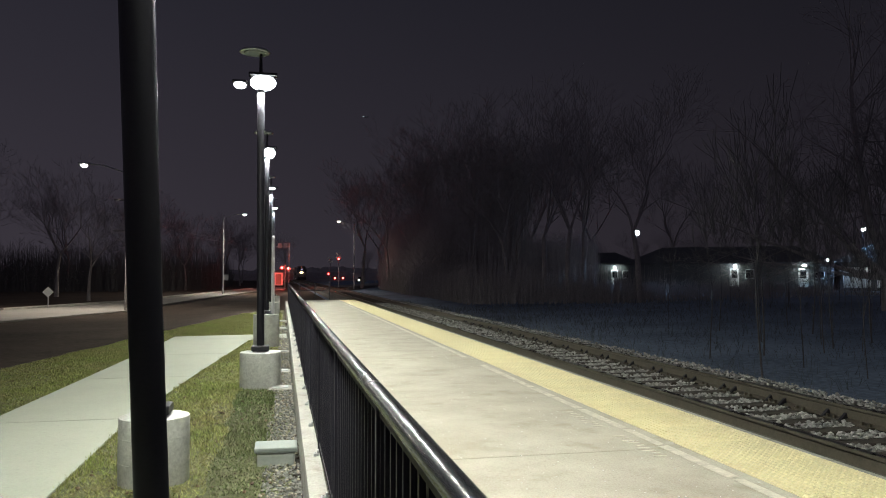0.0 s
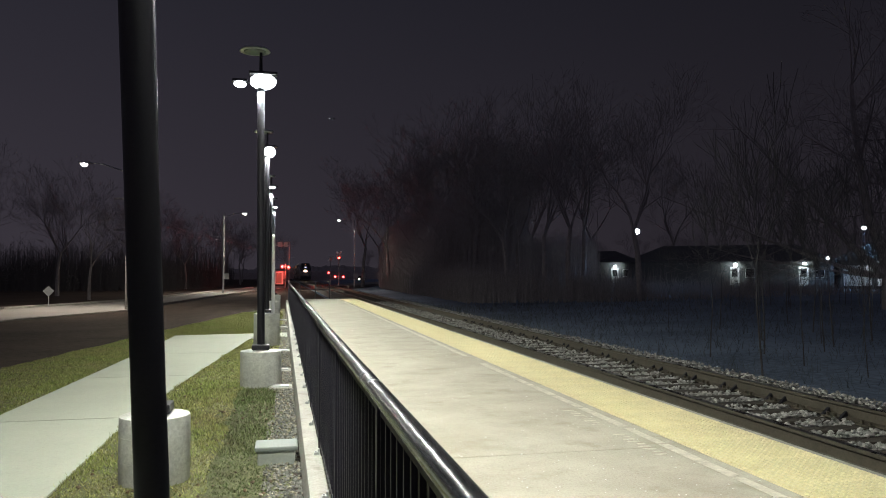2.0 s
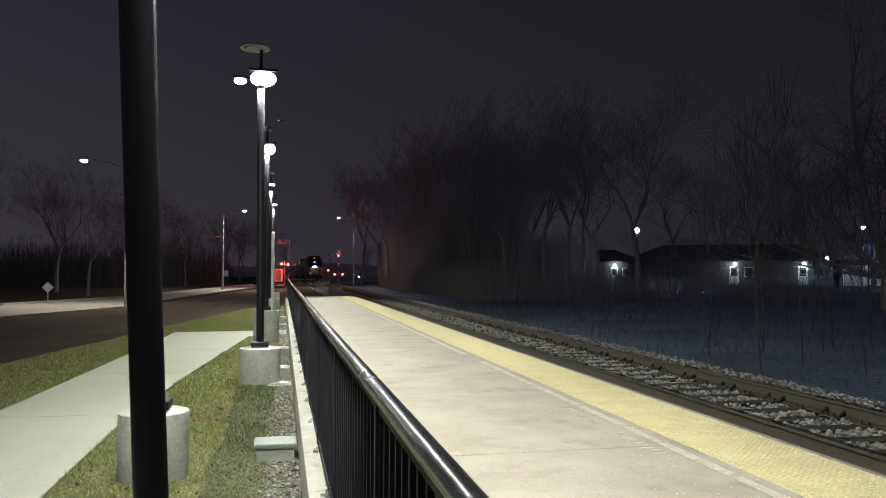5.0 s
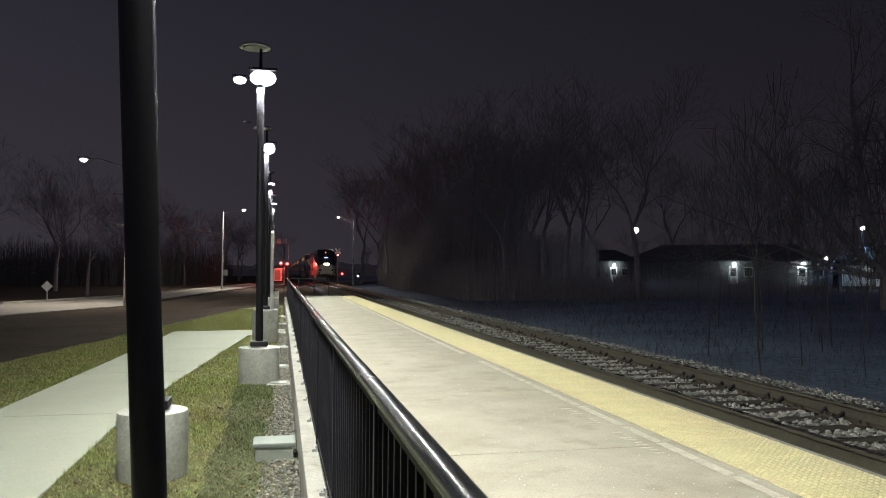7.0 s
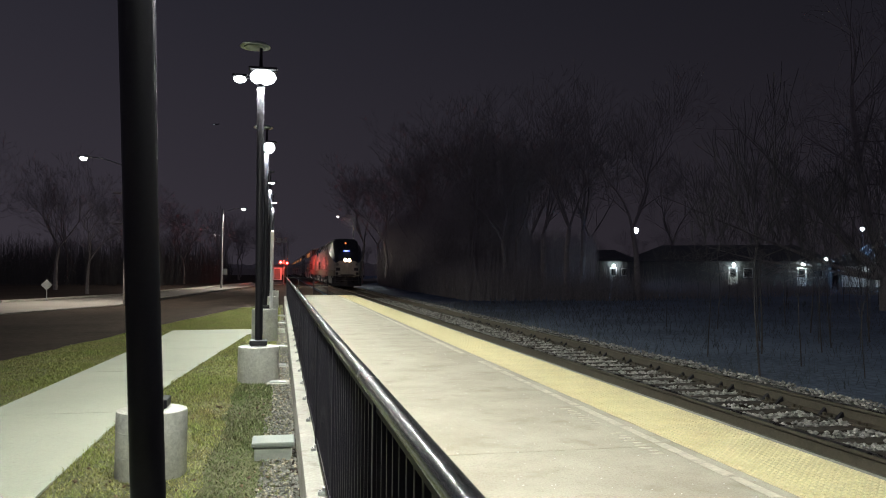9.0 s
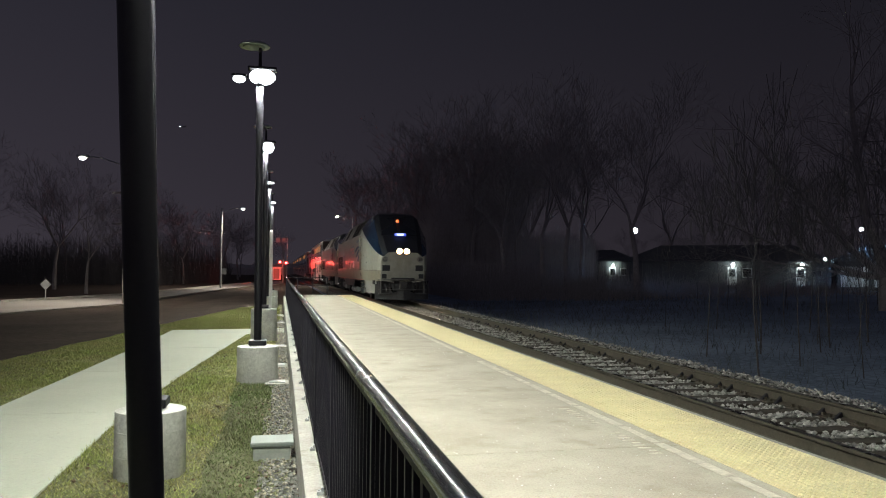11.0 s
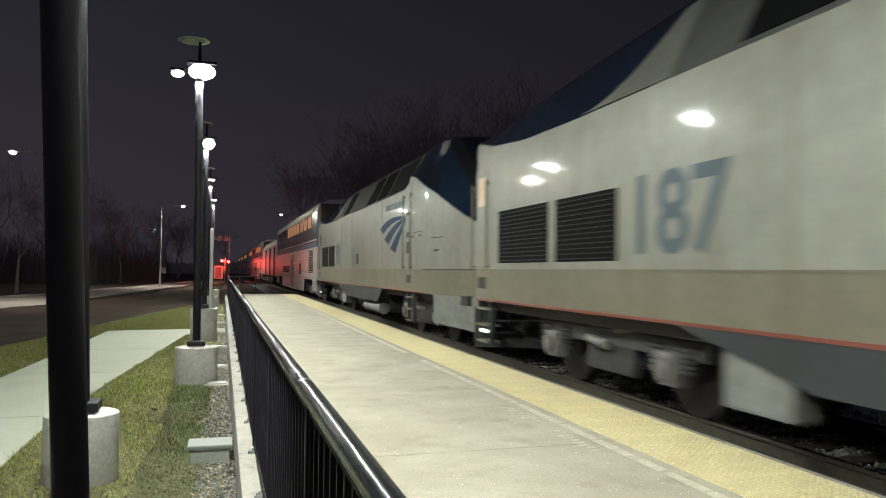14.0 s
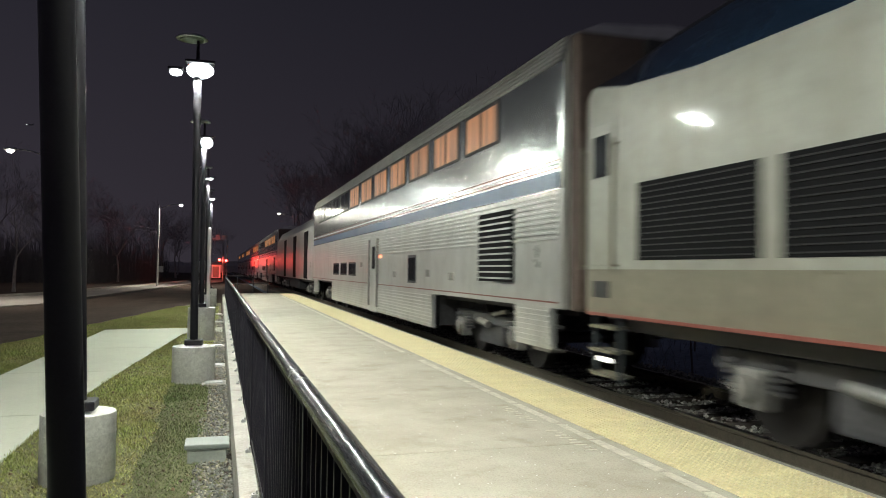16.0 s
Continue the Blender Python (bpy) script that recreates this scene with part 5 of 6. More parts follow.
    # the white of the side sweeps up to the roof in a curve at the rear
    for s in (1, -1):
        bm = bmesh.new()
        pts = [(15.0, 0.0), (15.0, 0.96)] + [(15.3 + 1.5 * v, 0.96 * (1 - v) ** 2.2) for v in (k / 10 for k in range(11))]
        p = [(s * (-1.5 + 0.42 * u), y, 3.32 + 0.84 * u) for y, u in pts]
        plate(bm, p[::-1] if s > 0 else p, 0.012)
        part("white_sweep", bm, LOCO_WHITE, t, "white curve sweeping up to the roof")
    # windscreen and cab windows
    for s in (-1, 1):
        bm = bmesh.new()
        p = [(s * 0.07, 1.12, 3.19), (s * 0.86, 1.18, 3.16), (s * 0.84, 2.30, 4.05), (s * 0.07, 2.26, 4.09)]
        plate(bm, p if s > 0 else p[::-1], 0.035)
        part("windscreen", bm, GLASS, t, "dark windscreen pane")
        bm = bmesh.new()
        p = [(s * 1.475, 2.25, 3.06), (s * 1.512, 3.55, 3.50), (s * 1.37, 3.5, 3.80), (s * 1.25, 2.5, 3.62)]
        plate(bm, p if s < 0 else p[::-1], 0.02)
        part("cab_window", bm, GLASS, t, "dark cab side window")
        bm = bmesh.new()
        p = [(s * 1.2, 2.65, 3.75), (s * 1.22, 3.05, 3.78), (s * 1.10, 2.85, 4.2), (s * 1.08, 2.5, 4.15)]
        plate(bm, p if s < 0 else p[::-1], 0.02)
        part("roof_stripe", bm, LOCO_WHITE, t, "pale stripe on the cab roof")
    # pipes, hoses and footboards across the front
    for z, y in ((1.06, -0.06), (0.62, -0.16)):
        bm = bmesh.new()
        tube(bm, (-1.12, y + 0.25, z), (-0.5, y, z), 0.022, n=8)
        tube(bm, (-0.5, y, z), (0.5, y, z), 0.022, n=8)
        tube(bm, (0.5, y, z), (1.12, y + 0.25, z), 0.022, n=8)
        part("front_handrail", bm, TRUCK, t)
    for s in (-1, 1):
        for k in range(3):
            bm = bmesh.new()
            x = s * (0.42 + 0.17 * k)
            tube(bm, (x, 0.08, 1.0), (x + s * 0.03, -0.13, 0.78), 0.026, n=8)
            tube(bm, (x + s * 0.03, -0.13, 0.78), (x - s * 0.02, -0.02, 0.55), 0.026, n=8)
            part("jumper_hose", bm, UNDER, t, smooth=True)
        bm = bmesh.new()
        box(bm, s * 0.62, s * 1.12, -0.02, 0.3, 0.40, 0.44)
        part("footboard", bm, TRUCK, t)
        bm = bmesh.new()
        box(bm, s * 0.98, s * 1.03, 0.02, 0.3, 0.44, 1.0)
        part("footboard_hanger", bm, TRUCK, t)
    # front: lights, number boards, openings
    for s in (-1, 1):
        bm = bmesh.new()
        tube(bm, (s * 0.165, 0.055, 2.385), (s * 0.165, 0.6, 2.385), 0.155, n=24)
        h = part("headlight", bm, LOCO_DARK, t)
        bm = bmesh.new()
        tube(bm, (s * 0.165, 0.03, 2.385), (s * 0.165, 0.052, 2.385), 0.138, n=24)
        part("lens", bm, HEADLIGHT if extras else DEAD_LENS, h, "glowing warm headlight lens" if extras else "unlit headlight lens", True)
        bm = bmesh.new()
        tube(bm, (s * 0.165, 0.018, 2.385), (s * 0.165, 0.028, 2.385), 0.104, n=20)
        part("bulb", bm, BULB if extras else GALV, h, "glaring bulb" if extras else "")
        bm = bmesh.new()
        tube(bm, (s * 0.83, 0.10, 2.02), (s * 0.83, 0.045, 2.02), 0.15, 0.13, n=24)
        part("class_light", bm, TRUCK_LIGHT, t, "round grey light housing", True)
        for k in range(3):
            bm = bmesh.new()
            box(bm, s * 0.83 - 0.09, s * 0.83 + 0.09, 0.03, 0.05, 1.95 + k * 0.055, 1.975 + k * 0.055)
            part("housing_bar", bm, LOCO_DARK, t)
        # both recesses are flat dark plates with the shade painted in
        bm = bmesh.new()
        box(bm, s * 0.60, s * 0.95, 0.075, 0.12, 1.47, 1.74)
        part("coupler_recess", bm, LOCO_DARK, t)
        bm = bmesh.new()
        box(bm, s * 0.75, s * 0.98, 0.08, 0.12, 1.12, 1.33)
        part("step_recess", bm, LOCO_DARK, t)
        bm = bmesh.new()
        tube(bm, (s * 0.45, -0.12, 0.95), (s * 1.1, -0.05, 1.06), 0.018, n=8)
        part("uncoupling_lever", bm, TRUCK_LIGHT, t)
    bm = bmesh.new()
    plate(bm, [(-0.27, 0.95, 3.13), (0.27, 0.95, 3.13), (0.27, 1.02, 3.24), (-0.27, 1.02, 3.24)], 0.05)
    part("number_board", bm, BOARD if extras else LOCO_DARK, t, "lit number board" if extras else "unlit number board")
    if extras:
        for x0, x1 in ((-0.16, -0.07), (-0.05, 0.04), (0.06, 0.15)):
            bm = bmesh.new()
            plate(bm, [(x0, 0.905, 3.165), (x1, 0.905, 3.165), (x1, 0.945, 3.235), (x0, 0.945, 3.235)], 0.008)
            part("board_bar", bm, BOARD_WHITE, t, "glowing white bar")
    bm = bmesh.new()
    tube(bm, (0.0, 1.95, 3.84), (0.0, 1.93, 3.97), 0.08, 0.06, 16)
    part("beacon", bm, AMBER if extras else LOCO_DARK, t, "orange roof beacon" if extras else "unlit roof beacon", True)
    bm = bmesh.new()
    box(bm, -0.55, 0.55, -0.02, 0.12, 1.02, 1.16)
    part("anticlimber", bm, LOCO_DARK, t, bevel=0.02)
    bm = bmesh.new()
    plate(bm, [(-1.25, 0.35, 0.15), (0, -0.25, 0.15), (0, -0.10, 0.85), (-1.25, 0.35, 0.85)], 0.03)
    plate(bm, [(0, -0.25, 0.15), (1.25, 0.35, 0.15), (1.25, 0.35, 0.85), (0, -0.10, 0.85)], 0.03)
    part("plow", bm, UNDER, t)
    bm = bmesh.new()
    box(bm, -1.1, 1.1, 0.3, 0.5, 0.45, 1.0)
    part("buffer_beam", bm, UNDER, t)
    bm = bmesh.new()
    for s in (-1, 1):
        tube(bm, (s * 0.62, 0.02, 0.8), (s * 0.5, -0.2, 0.5), 0.03, n=8)
        tube(bm, (s * 0.5, -0.2, 0.5), (s * 0.32, -0.22, 0.55), 0.03, n=8)
    part("brake_hose", bm, LOUVRE, t)
    for y, sgn in ((0.15, -1), (20.75, 1)):
        bm = bmesh.new()
        box(bm, -0.12, 0.12, y - 0.25, y + 0.25, 0.72, 0.95)
        box(bm, -0.17, 0.17, y + sgn * 0.25 - 0.14, y + sgn * 0.25 + 0.14, 0.66, 1.0)
        part("coupler", bm, UNDER, t, bevel=0.02)
    bm = bmesh.new()
    for s in (-1, 1):
        plate(bm, [(s * 1.16, 0.36, 0.38), (s * 1.46, 2.2, 0.45), (s * 1.5, 2.2, 1.0), (s * 1.2, 0.36, 1.0)][::-s], 0.03)
    part("pilot_skirt", bm, PILOT_GREY, t, "dark grey skirt beside the front truck")
    # doors, steps and grab irons
    for y, hi in ((4.28, 3.4), (20.3, 3.1)):
        bm = bmesh.new()
        side_box(bm, y - 0.28, y + 0.28, 1.55, hi, 1.5, 0.012)
        d = part("cab_door", bm, LOCO_WHITE, t, "white side door", bevel=0.006)
        # front door openings are dark plates, shade given as colour
        for z0, z1 in ((1.86, 2.12), (2.22, 2.34), (2.72, 2.84)) if y < 10 else ((2.52, 2.98),):
            bm = bmesh.new()
            side_box(bm, y - 0.16, y + 0.16, z0, z1, 1.512, 0.006)
            part("opening", bm, LOCO_DARK if y < 10 else PALE_WINDOW if number == "187" else GLASS, d)
        for dy in (-0.34, 0.34):
            bm = bmesh.new()
            for s in (-1, 1):
                tube(bm, (s * 1.56, y + dy, 1.5), (s * 1.56, y + dy, hi - 0.2), 0.016, n=8)
                for z in (1.55, hi - 0.25):
                    tube(bm, (s * 1.49, y + dy, z), (s * 1.56, y + dy, z), 0.012, n=6)
            part("grab_iron", bm, LOCO_SILL, t)
        # step hole as a dark plate, its shade is only colour
        bm = bmesh.new()
        side_box(bm, y - 0.17, y + 0.17, 1.2, 1.38, 1.506, 0.004)
        part("step_hole", bm, LOCO_DARK, t)
        for dy in (-0.27, 0.27):
            bm = bmesh.new()
            for s in (-1, 1):
                box(bm, s * 1.38, s * 1.44, y + dy - 0.02, y + dy + 0.02, 0.3, 1.02)
            part("step_side", bm, LOCO_GREY, t)
        if y > 10:
            bm = bmesh.new()
            side_box(bm, y - 0.12, y + 0.12, 0.50, 0.545, 1.45, 0.03)
            part("step_lamp", bm, STEP_LIGHT, t, "small glowing white step lamp")
        for z in (0.34, 0.6, 0.86):
            bm = bmesh.new()
            for s in (-1, 1):
                box(bm, s * 1.28, s * 1.5, y - 0.26, y + 0.26, z, z + 0.035)
            part("step", bm, LOCO_SILL, t)
    # engine-room grilles
    for y0, y1 in ((15.98, 17.52), (17.75, 19.55)):
        bm = bmesh.new()
        side_box(bm, y0, y1, 1.60, 2.38, 1.5, 0.008)
        g = part("grille", bm, LOUVRE, t, "black louvred grille")
        for k in range(13):
            bm = bmesh.new()
            side_box(bm, y0 + 0.02, y1 - 0.02, 1.63 + k * 0.058, 1.642 + k * 0.058, 1.508, 0.012)
            part("slat", bm, LOCO_SLAT, g)
    bm = bmesh.new()
    side_box(bm, 10.85, 11.15, 1.66, 1.98, 1.5, 0.01)
    part("fuel_gauge", bm, LOCO_DARK, t, bevel=0.01)
    for y in (12.1, 13.4, 14.3, 7.2):
        bm = bmesh.new()
        side_box(bm, y, y + 0.01, 1.52, 3.28, 1.5, 0.006)
        part("panel_seam", bm, LOCO_SILL, t)
    # under the floor
    bm = bmesh.new()
    for s in (-1, 1):
        plate(bm, [(s * 1.47, 7.2, 1.0), (s * 1.47, 7.8, 0.62), (s * 1.47, 13.2, 0.62), (s * 1.47, 14.9, 1.0)][::s], 0.03)
    part("skirt", bm, LOCO_GREY, t, "grey side skirt")
    bm = bmesh.new()
    box(bm, -1.15, 1.15, 7.9, 13.0, 0.32, 1.0)
    part("fuel_tank", bm, UNDER, t, bevel=0.12)
    bm = bmesh.new()
    for s in (-1, 1):
        tube(bm, (s * 1.27, 7.95, 0.43), (s * 1.27, 10.3, 0.43), 0.15, n=20)
    part("air_reservoir", bm, PILOT_GREY, t, "pale grey air cylinder", True)
    bm = bmesh.new()
    for s in (-1, 1):
        box(bm, s * 1.2, s * 1.44, 13.5, 14.3, 0.35, 0.95)
    part("battery_box", bm, PILOT_GREY, t, "pale grey box", bevel=0.03)
    bm = bmesh.new()
    box(bm, -1.3, 1.3, 0.6, 20.4, 0.85, 1.02)
    part("underframe", bm, UNDER, t)
    truck(t, 4.3, 2.74, 0.51)
    truck(t, 16.9, 2.74, 0.51)
    swoosh(t)
    lettering(number, 1.10, 15.78 if len(number) > 2 else 15.62, 1.68, t, NUMBER_PAINT)["label"] = "grey-blue fleet number"
    # the word on the side, and notices, as plain bars
    for k in range(6):
        bm = bmesh.new()
        side_box(bm, 4.75 + k * 0.36, 4.75 + k * 0.36 + 0.25, 2.98, 3.12, 1.5, 0.007)
        part("word_bar", bm, NUMBER_PAINT, t)
    if extras:
        for k, (y0, y1, z0, z1) in enumerate([(8.3, 10.2, 2.80, 2.86), (9.35, 10.2, 2.60, 2.76), (8.75, 9.25, 2.60, 2.76), (8.25, 8.65, 2.60, 2.76), (8.25, 9.1, 2.44, 2.55)]):
            bm = bmesh.new()
            side_box(bm, y0, y1, z0, z1, 1.5, 0.007)
            part("lettering_bar", bm, RED_PAINT if k else NUMBER_PAINT, t)
        for y0, y1, z0, z1 in ((7.9, 8.7, 1.62, 2.0), (10.2, 10.6, 1.55, 1.85)):
            bm = bmesh.new()
            side_box(bm, y0, y1, z0, z1, 1.5, 0.006)
            part("patch_panel", bm, PATCH, t, "fresh white patch")
    return t


def tall_coach(label):
    """A two-storey fluted stainless steel coach."""
    t = thing("coach", label, "train car", "coaches of the train")
    L = 25.7

    def ring(k=1.0):
        half = [(1.53 * k, 1.02), (1.53 * k, 2.5), (1.53 * k, 4.08), (1.42 * k, 4.42), (1.05 * k, 4.58)]
        return [(-x, z) for x, z in half] + [(0, 4.66)] + [(x, z) for x, z in half[::-1]]
    bm = bmesh.new()
    loft(bm, [(0.22, ring(0.985)), (0.30, ring()), (L - 0.08, ring()), (L, ring(0.985))], lambda k, y: 1 if 2 <= k <= 7 else 2 if k in (1, 8) else 0)
    part("body", bm, [STEEL, STEEL_DARK, STEEL_UPPER], t, smooth=True).data.set_sharp_from_angle(angle=radians(12))
    for s in (0.0, L - 0.02):
        bm = bmesh.new()
        box(bm, -1.42, 1.42, s, s + 0.24, 1.0, 4.4)
        part("end_wall", bm, END_BROWN, t, "brown end wall", bevel=0.05)
        bm = bmesh.new()
        box(bm, -0.55, 0.55, s - 0.12, s + 0.34, 2.5, 4.35)
        part("gangway", bm, UNDER, t)
    bm = bmesh.new()
    for s in (-1, 1):
        box(bm, s * 1.46, s * 1.535, 6.0, 19.7, 0.36, 1.03)
        box(bm, s * 1.46, s * 1.535, 0.5, 1.7, 0.5, 1.03)
        box(bm, s * 1.46, s * 1.535, 24.0, 25.2, 0.5, 1.03)
    part("skirt", bm, STEEL, t)

    def ribs(z0, z1, n, y0, y1, x=1.53):
        for k in range(n):
            z = z0 + (z1 - z0) * (k + 0.5) / n
            bm = bmesh.new()
            side_box(bm, y0, y1, z - 0.018, z + 0.018, x, 0.022)
            part("flute", bm, STEEL, t, bevel=0.006)
    ribs(1.86, 2.48, 9, 0.35, L - 0.1)
    ribs(0.38, 1.0, 9, 6.02, 19.68)
    ribs(0.52, 1.0, 7, 0.52, 1.68)
    for k in range(5):
        u = (k + 0.5) / 5
        bm = bmesh.new()
        for s in (-1, 1):
            x = 1.53 - 0.11 * u
            box(bm, s * (x - 0.03), s * (x + 0.025), 0.3, L - 0.1, 4.08 + 0.34 * u - 0.018, 4.08 + 0.34 * u + 0.018)
        part("roof_flute", bm, STEEL, t)
    for z0, z1, m, n in ((2.52, 2.72, STRIPE_BLUE, "blue_stripe"), (2.755, 2.772, RED_PAINT, "red_stripe"), (2.80, 2.825, WHITE_PAINT, "white_stripe"), (2.855, 2.872, RED_PAINT, "red_stripe"), (1.085, 1.105, RED_PAINT, "red_line")):
        bm = bmesh.new()
        side_box(bm, 0.32, L - 0.1, z0, z1, 1.53, 0.006)
        part(n, bm, m, t)
    # upper windows in pairs
    y = 2.45
    k = 0
    while y < L - 1.8:
        bm = bmesh.new()
        side_box(bm, y - 0.05, y + 1.55, 3.40, 4.06, 1.53, 0.012)
        w = part("upper_window", bm, RUBBER, t)
        for d in (0.02, 0.80):
            bm = bmesh.new()
            side_box(bm, y + d, y + d + 0.66, 3.45, 4.01, 1.542, 0.004)
            part("pane", bm, WARM_GLASS if k < 7 else GLASS, w, "warm lit curtained pane" if k < 7 else "")
        y += 1.98
        k += 1
    for y0, y1, z0, z1 in ((7.3, 8.0, 1.20, 1.80), (14.7, 16.0, 1.28, 1.70), (16.4, 17.7, 1.28, 1.70), (18.1, 19.4, 1.28, 1.70)):
        bm = bmesh.new()
        side_box(bm, y0, y1, z0, z1, 1.53, 0.012)
        w = part("lower_window", bm, RUBBER, t)
        bm = bmesh.new()
        side_box(bm, y0 + 0.05, y1 - 0.05, z0 + 0.05, z1 - 0.05, 1.542, 0.004)
        part("pane", bm, GLASS, w)
    bm = bmesh.new()
    side_box(bm, 1.75, 3.2, 1.32, 2.36, 1.535, 0.03)
    g = part("grille", bm, LOUVRE, t, "black louvred vent")
    for k in range(11):
        bm = bmesh.new()
        side_box(bm, 1.78, 3.17, 1.36 + k * 0.09, 1.385 + k * 0.09, 1.565, 0.02)
        part("slat", bm, STEEL, g)
    bm = bmesh.new()
    side_box(bm, 11.3, 12.3, 0.34, 2.36, 1.535, 0.02)
    d = part("door", bm, STEEL, t, "closed steel boarding door", bevel=0.01)
    for dy in (-0.06, 1.03):
        bm = bmesh.new()
        side_box(bm, 11.3 + dy, 11.33 + dy, 0.5, 2.3, 1.55, 0.05)
        part("grab_rail", bm, TRUCK_LIGHT, t)
    bm = bmesh.new()
    side_box(bm, 11.62, 12.0, 1.5, 2.1, 1.555, 0.005)
    part("pane", bm, GLASS, d)
    for y in (10.85,):
        bm = bmesh.new()
        side_box(bm, y, y + 0.16, 1.78, 1.86, 1.54, 0.05)
        part("marker_lamp", bm, AMBER, t, "glowing amber marker")
    for y, z in ((6.2, 1.35), (9.2, 1.3), (13.6, 1.55), (4.6, 1.3)):
        bm = bmesh.new()
        side_box(bm, y, y + 0.28, z, z + 0.14, 1.532, 0.012)
        part("hatch", bm, TRUCK_LIGHT, t)
    bm = bmesh.new()
    box(bm, -1.35, 1.35, 6.1, 19.6, 0.4, 1.05)
    box(bm, -1.2, 1.2, 0.4, 25.3, 0.92, 1.06)
    part("underframe", bm, UNDER, t)
    for z in (0.45, 0.75):
        bm = bmesh.new()
        for s in (-1, 1):
            box(bm, s * 1.3, s * 1.5, 0.6, 1.1, z, z + 0.04)
        part("end_step", bm, TRUCK_LIGHT, t)
    for y in (-0.1, L + 0.1):
        bm = bmesh.new()
        box(bm, -0.15, 0.15, y - 0.15, y + 0.35, 0.7, 0.98)
        part("coupler", bm, UNDER, t, bevel=0.02)
    truck(t, 3.85, 2.6, 0.46, heavy=False)
    truck(t, 21.9, 2.6, 0.46, heavy=False)
    return t


def baggage_car():
    t = thing("baggage_car", "single-level stainless steel baggage car with tall doors", "train car")
    L = 22.2

    def ring(k=1.0):
        half = [(1.5 * k, 0.95), (1.52 * k, 2.2), (1.48 * k, 3.45), (1.2 * k, 3.95), (0.7 * k, 4.12)]
        return [(-x, z) for x, z in half] + [(0, 4.16)] + [(x, z) for x, z in half[::-1]]
    bm = bmesh.new()
    loft(bm, [(0.2, ring(0.97)), (0.35, ring()), (L - 0.15, ring()), (L, ring(0.97))], lambda k, y: 0)
    part("body", bm, STEEL, t, smooth=True).data.set_sharp_from_angle(angle=radians(12))
    for y in (2.4, 8.2, 14.6):
        bm = bmesh.new()
        side_box(bm, y, y + 1.5, 1.0, 3.3, 1.5, 0.03)
        d = part("door", bm, LOUVRE, t, "tall dark loading door", bevel=0.02)
        bm = bmesh.new()
        side_box(bm, y + 0.2, y + 0.5, 2.2, 2.9, 1.53, 0.006)
        part("pane", bm, GLASS, d)
    for k in range(7):
        bm = bmesh.new()
        side_box(bm, 0.4, L - 0.2, 1.12 + k * 0.12, 1.16 + k * 0.12, 1.50, 0.022)
        part("flute", bm, STEEL, t)
    bm = bmesh.new()
    box(bm, -1.2, 1.2, 0.4, L - 0.3, 0.8, 0.97)
    box(bm, -1.3, 1.3, 8, 14, 0.4, 0.9)
    part("underframe", bm, UNDER, t)
    for y in (-0.1, L):
        bm = bmesh.new()
        box(bm, -0.6, 0.6, y - 0.1, y + 0.35, 1.0, 3.4)
        part("gangway", bm, UNDER, t)
    truck(t, 3.2, 2.6, 0.46, heavy=False)
    truck(t, 19.0, 2.6, 0.46, heavy=False)
    return t


# nose of the train along the track, in metres ahead of the eye
NOSE = [(0.0, 225.0), (1.5, 199.0), (3.5, 163.0), (5.3, 127.0), (7.0, 96.0), (9.0, 65.0), (10.2, 46.5), (11.5, 27.0), (12.0, 19.7), (12.5, 12.4), (13.0, 5.15), (13.5, -2.25), (14.0, -8.85), (14.5, -15.3), (15.0, -21.7), (15.5, -27.95), (16.0, -33.9)]
first = locomotive("187", True)
second = locomotive("90", False)
coach = tall_coach("two-storey fluted stainless steel sleeping car with warm lit windows")
TRAIN = [(first, 0.0), (second, 21.03), (coach, 42.06), (baggage_car(), 67.96)]
for k in range(5):
    TRAIN.append((copy_thing(coach, pose(0, 0, 0)), 90.4 + 25.95 * k))
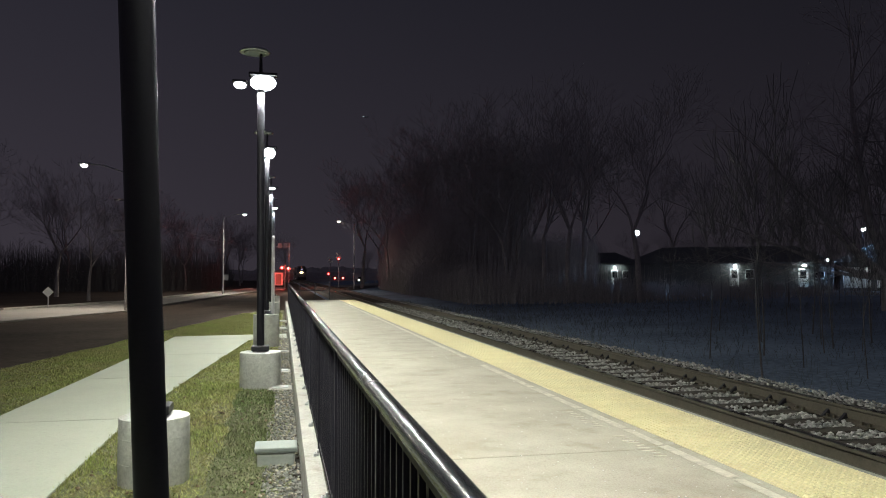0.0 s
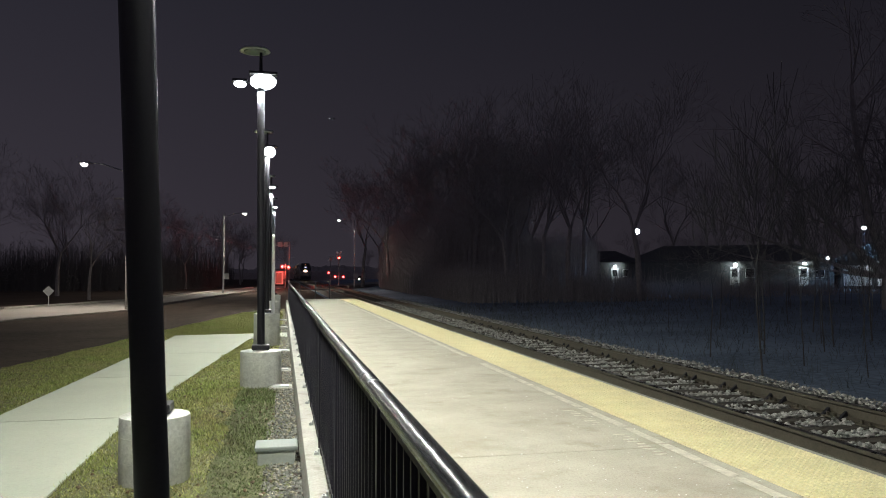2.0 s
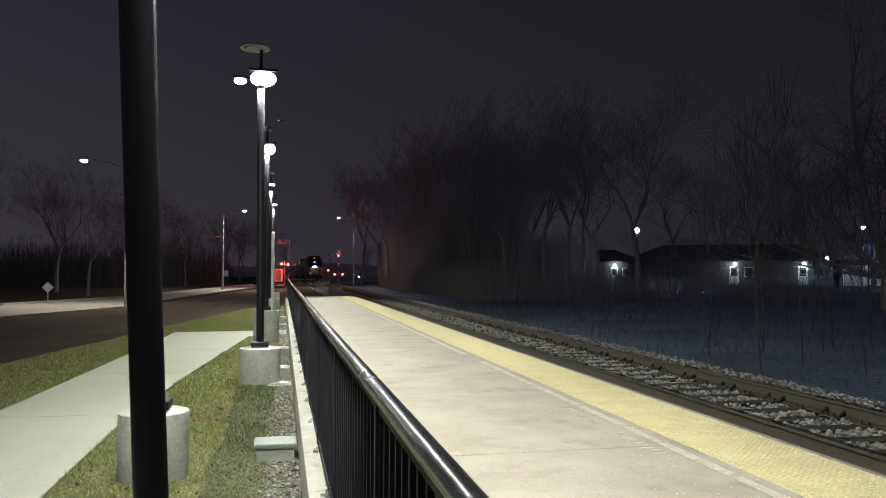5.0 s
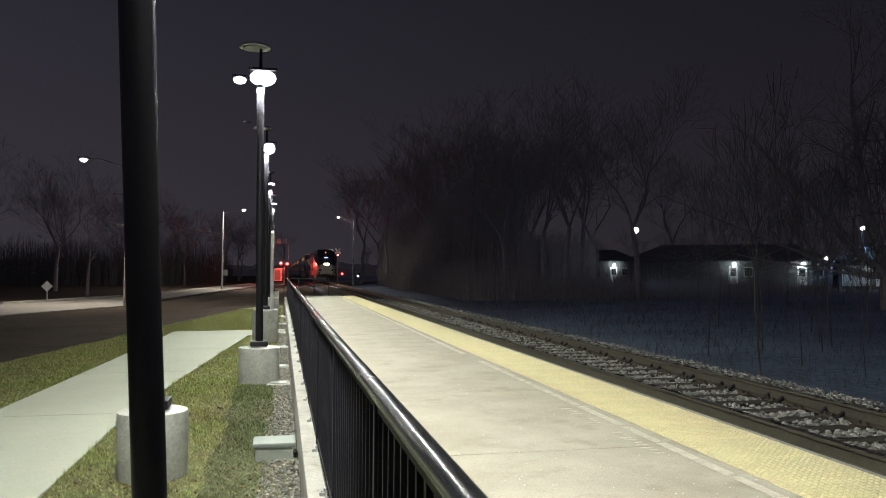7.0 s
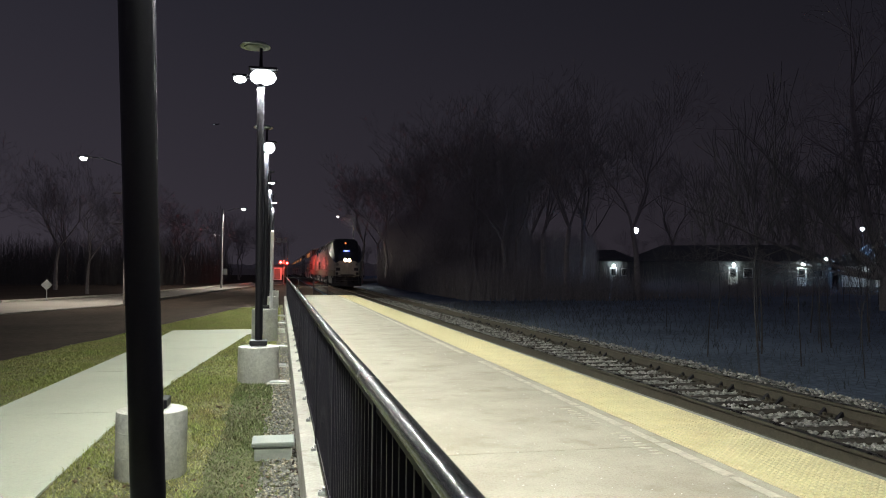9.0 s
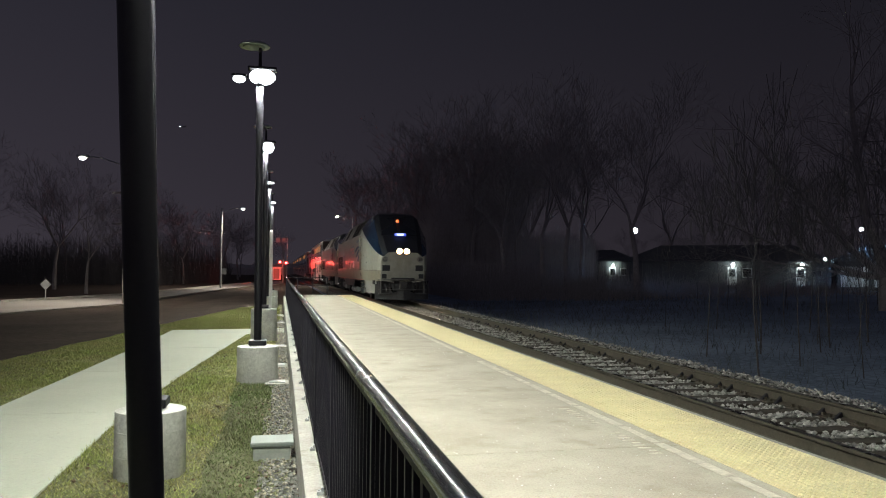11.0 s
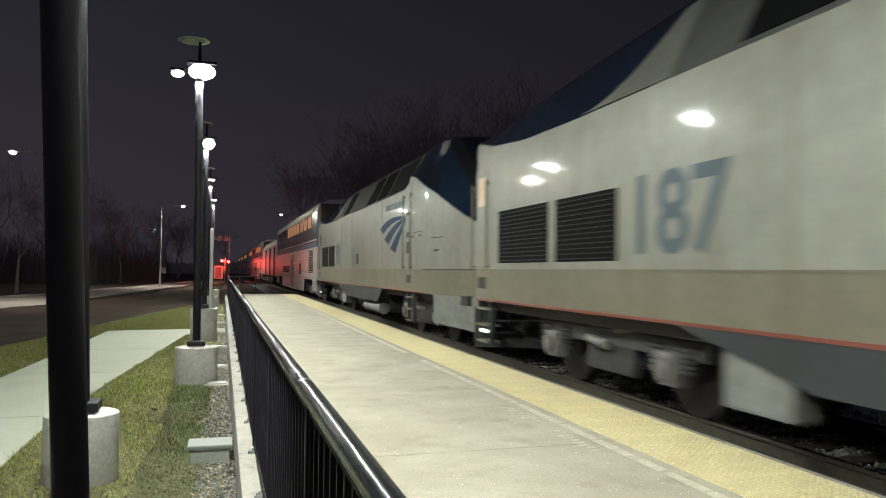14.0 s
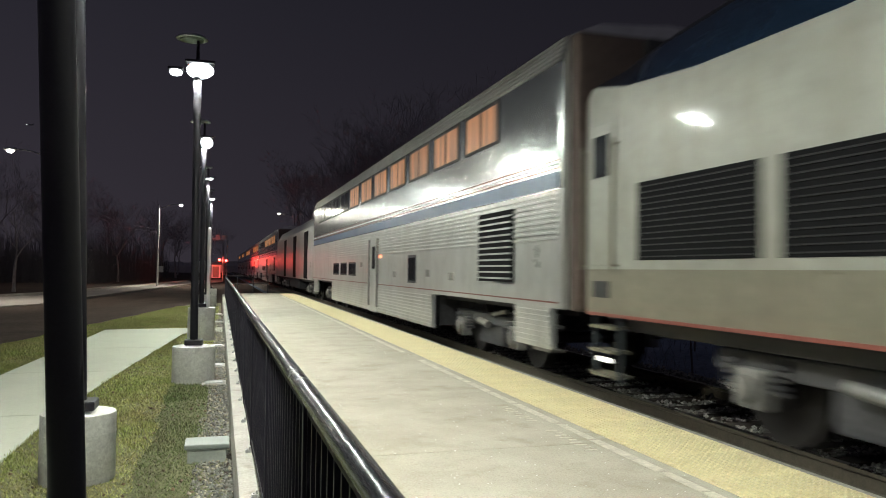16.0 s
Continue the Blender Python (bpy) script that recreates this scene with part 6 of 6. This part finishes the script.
for ob, back in TRAIN:
    ob.matrix_basis = pose(TRACK_X, NOSE[0][1] + back, RAIL_Z)


def travelled(t):
    """The nose's place at t, gliding through the rows."""
    ts = [a for a, b in NOSE]
    i = max(k for k in range(len(ts)) if ts[k] <= t + 1e-6)
    if i == len(ts) - 1:
        return NOSE[-1][1]
    (a, p), (b, q) = NOSE[i], NOSE[i + 1]
    return p + (q - p) * (t - a) / (b - a)


def aeroplane():
    t = thing("aeroplane", "far aeroplane with its lights on crossing the night sky", "aeroplane")
    bm = bmesh.new()
    tube(bm, (-6, 0, 0), (5, 0, 0), 0.8, 0.8, 12)
    tube(bm, (5, 0, 0), (8, 0, 0.3), 0.8, 0.2, 12)
    part("fuselage", bm, LOCO_GREY, t, smooth=True)
    for s in (-1, 1):
        bm = bmesh.new()
        plate(bm, [(-2, s * 0.6, -0.2), (1.2, s * 0.6, -0.2), (2.5, s * 7, 0.3), (1.4, s * 7, 0.3)][::-s], 0.2)
        part("wing", bm, LOCO_GREY, t)
        bm = bmesh.new()
        bmesh.ops.create_uvsphere(bm, u_segments=10, v_segments=6, radius=0.34 if s < 0 else 0.2)
        bmesh.ops.translate(bm, vec=(-3 if s < 0 else 4, -1.05, 0), verts=bm.verts)
        part("strobe", bm, PORCH, t, "bright white light")
    bm = bmesh.new()
    plate(bm, [(5.5, 0, 0.5), (7.6, 0, 0.5), (8, 0, 2.8), (7, 0, 2.8)], 0.2)
    part("tail_fin", bm, LOCO_GREY, t)
    return t


PLANE = aeroplane()
FLIGHT = [(0.0, 159, 320), (3.5, 42, 304), (7.0, -69, 290), (9.0, -129, 281), (12.5, -232, 267), (16.0, -335, 254)]


def motions():
    walk(PLANE, [(t, pose(x, 1500, z)) for t, x, z in FLIGHT])
    for ob, back in TRAIN:
        walk(ob, [(t, pose(TRACK_X, y + back, RAIL_Z)) for t, y in NOSE])
    for w, y, r in WHEELS:
        walk(w, [(k / 30, Matrix.Translation((0, y, r)) @ Matrix.Rotation(travelled(k / 30) / r, 4, "X")) for k in range(481)])


motions()
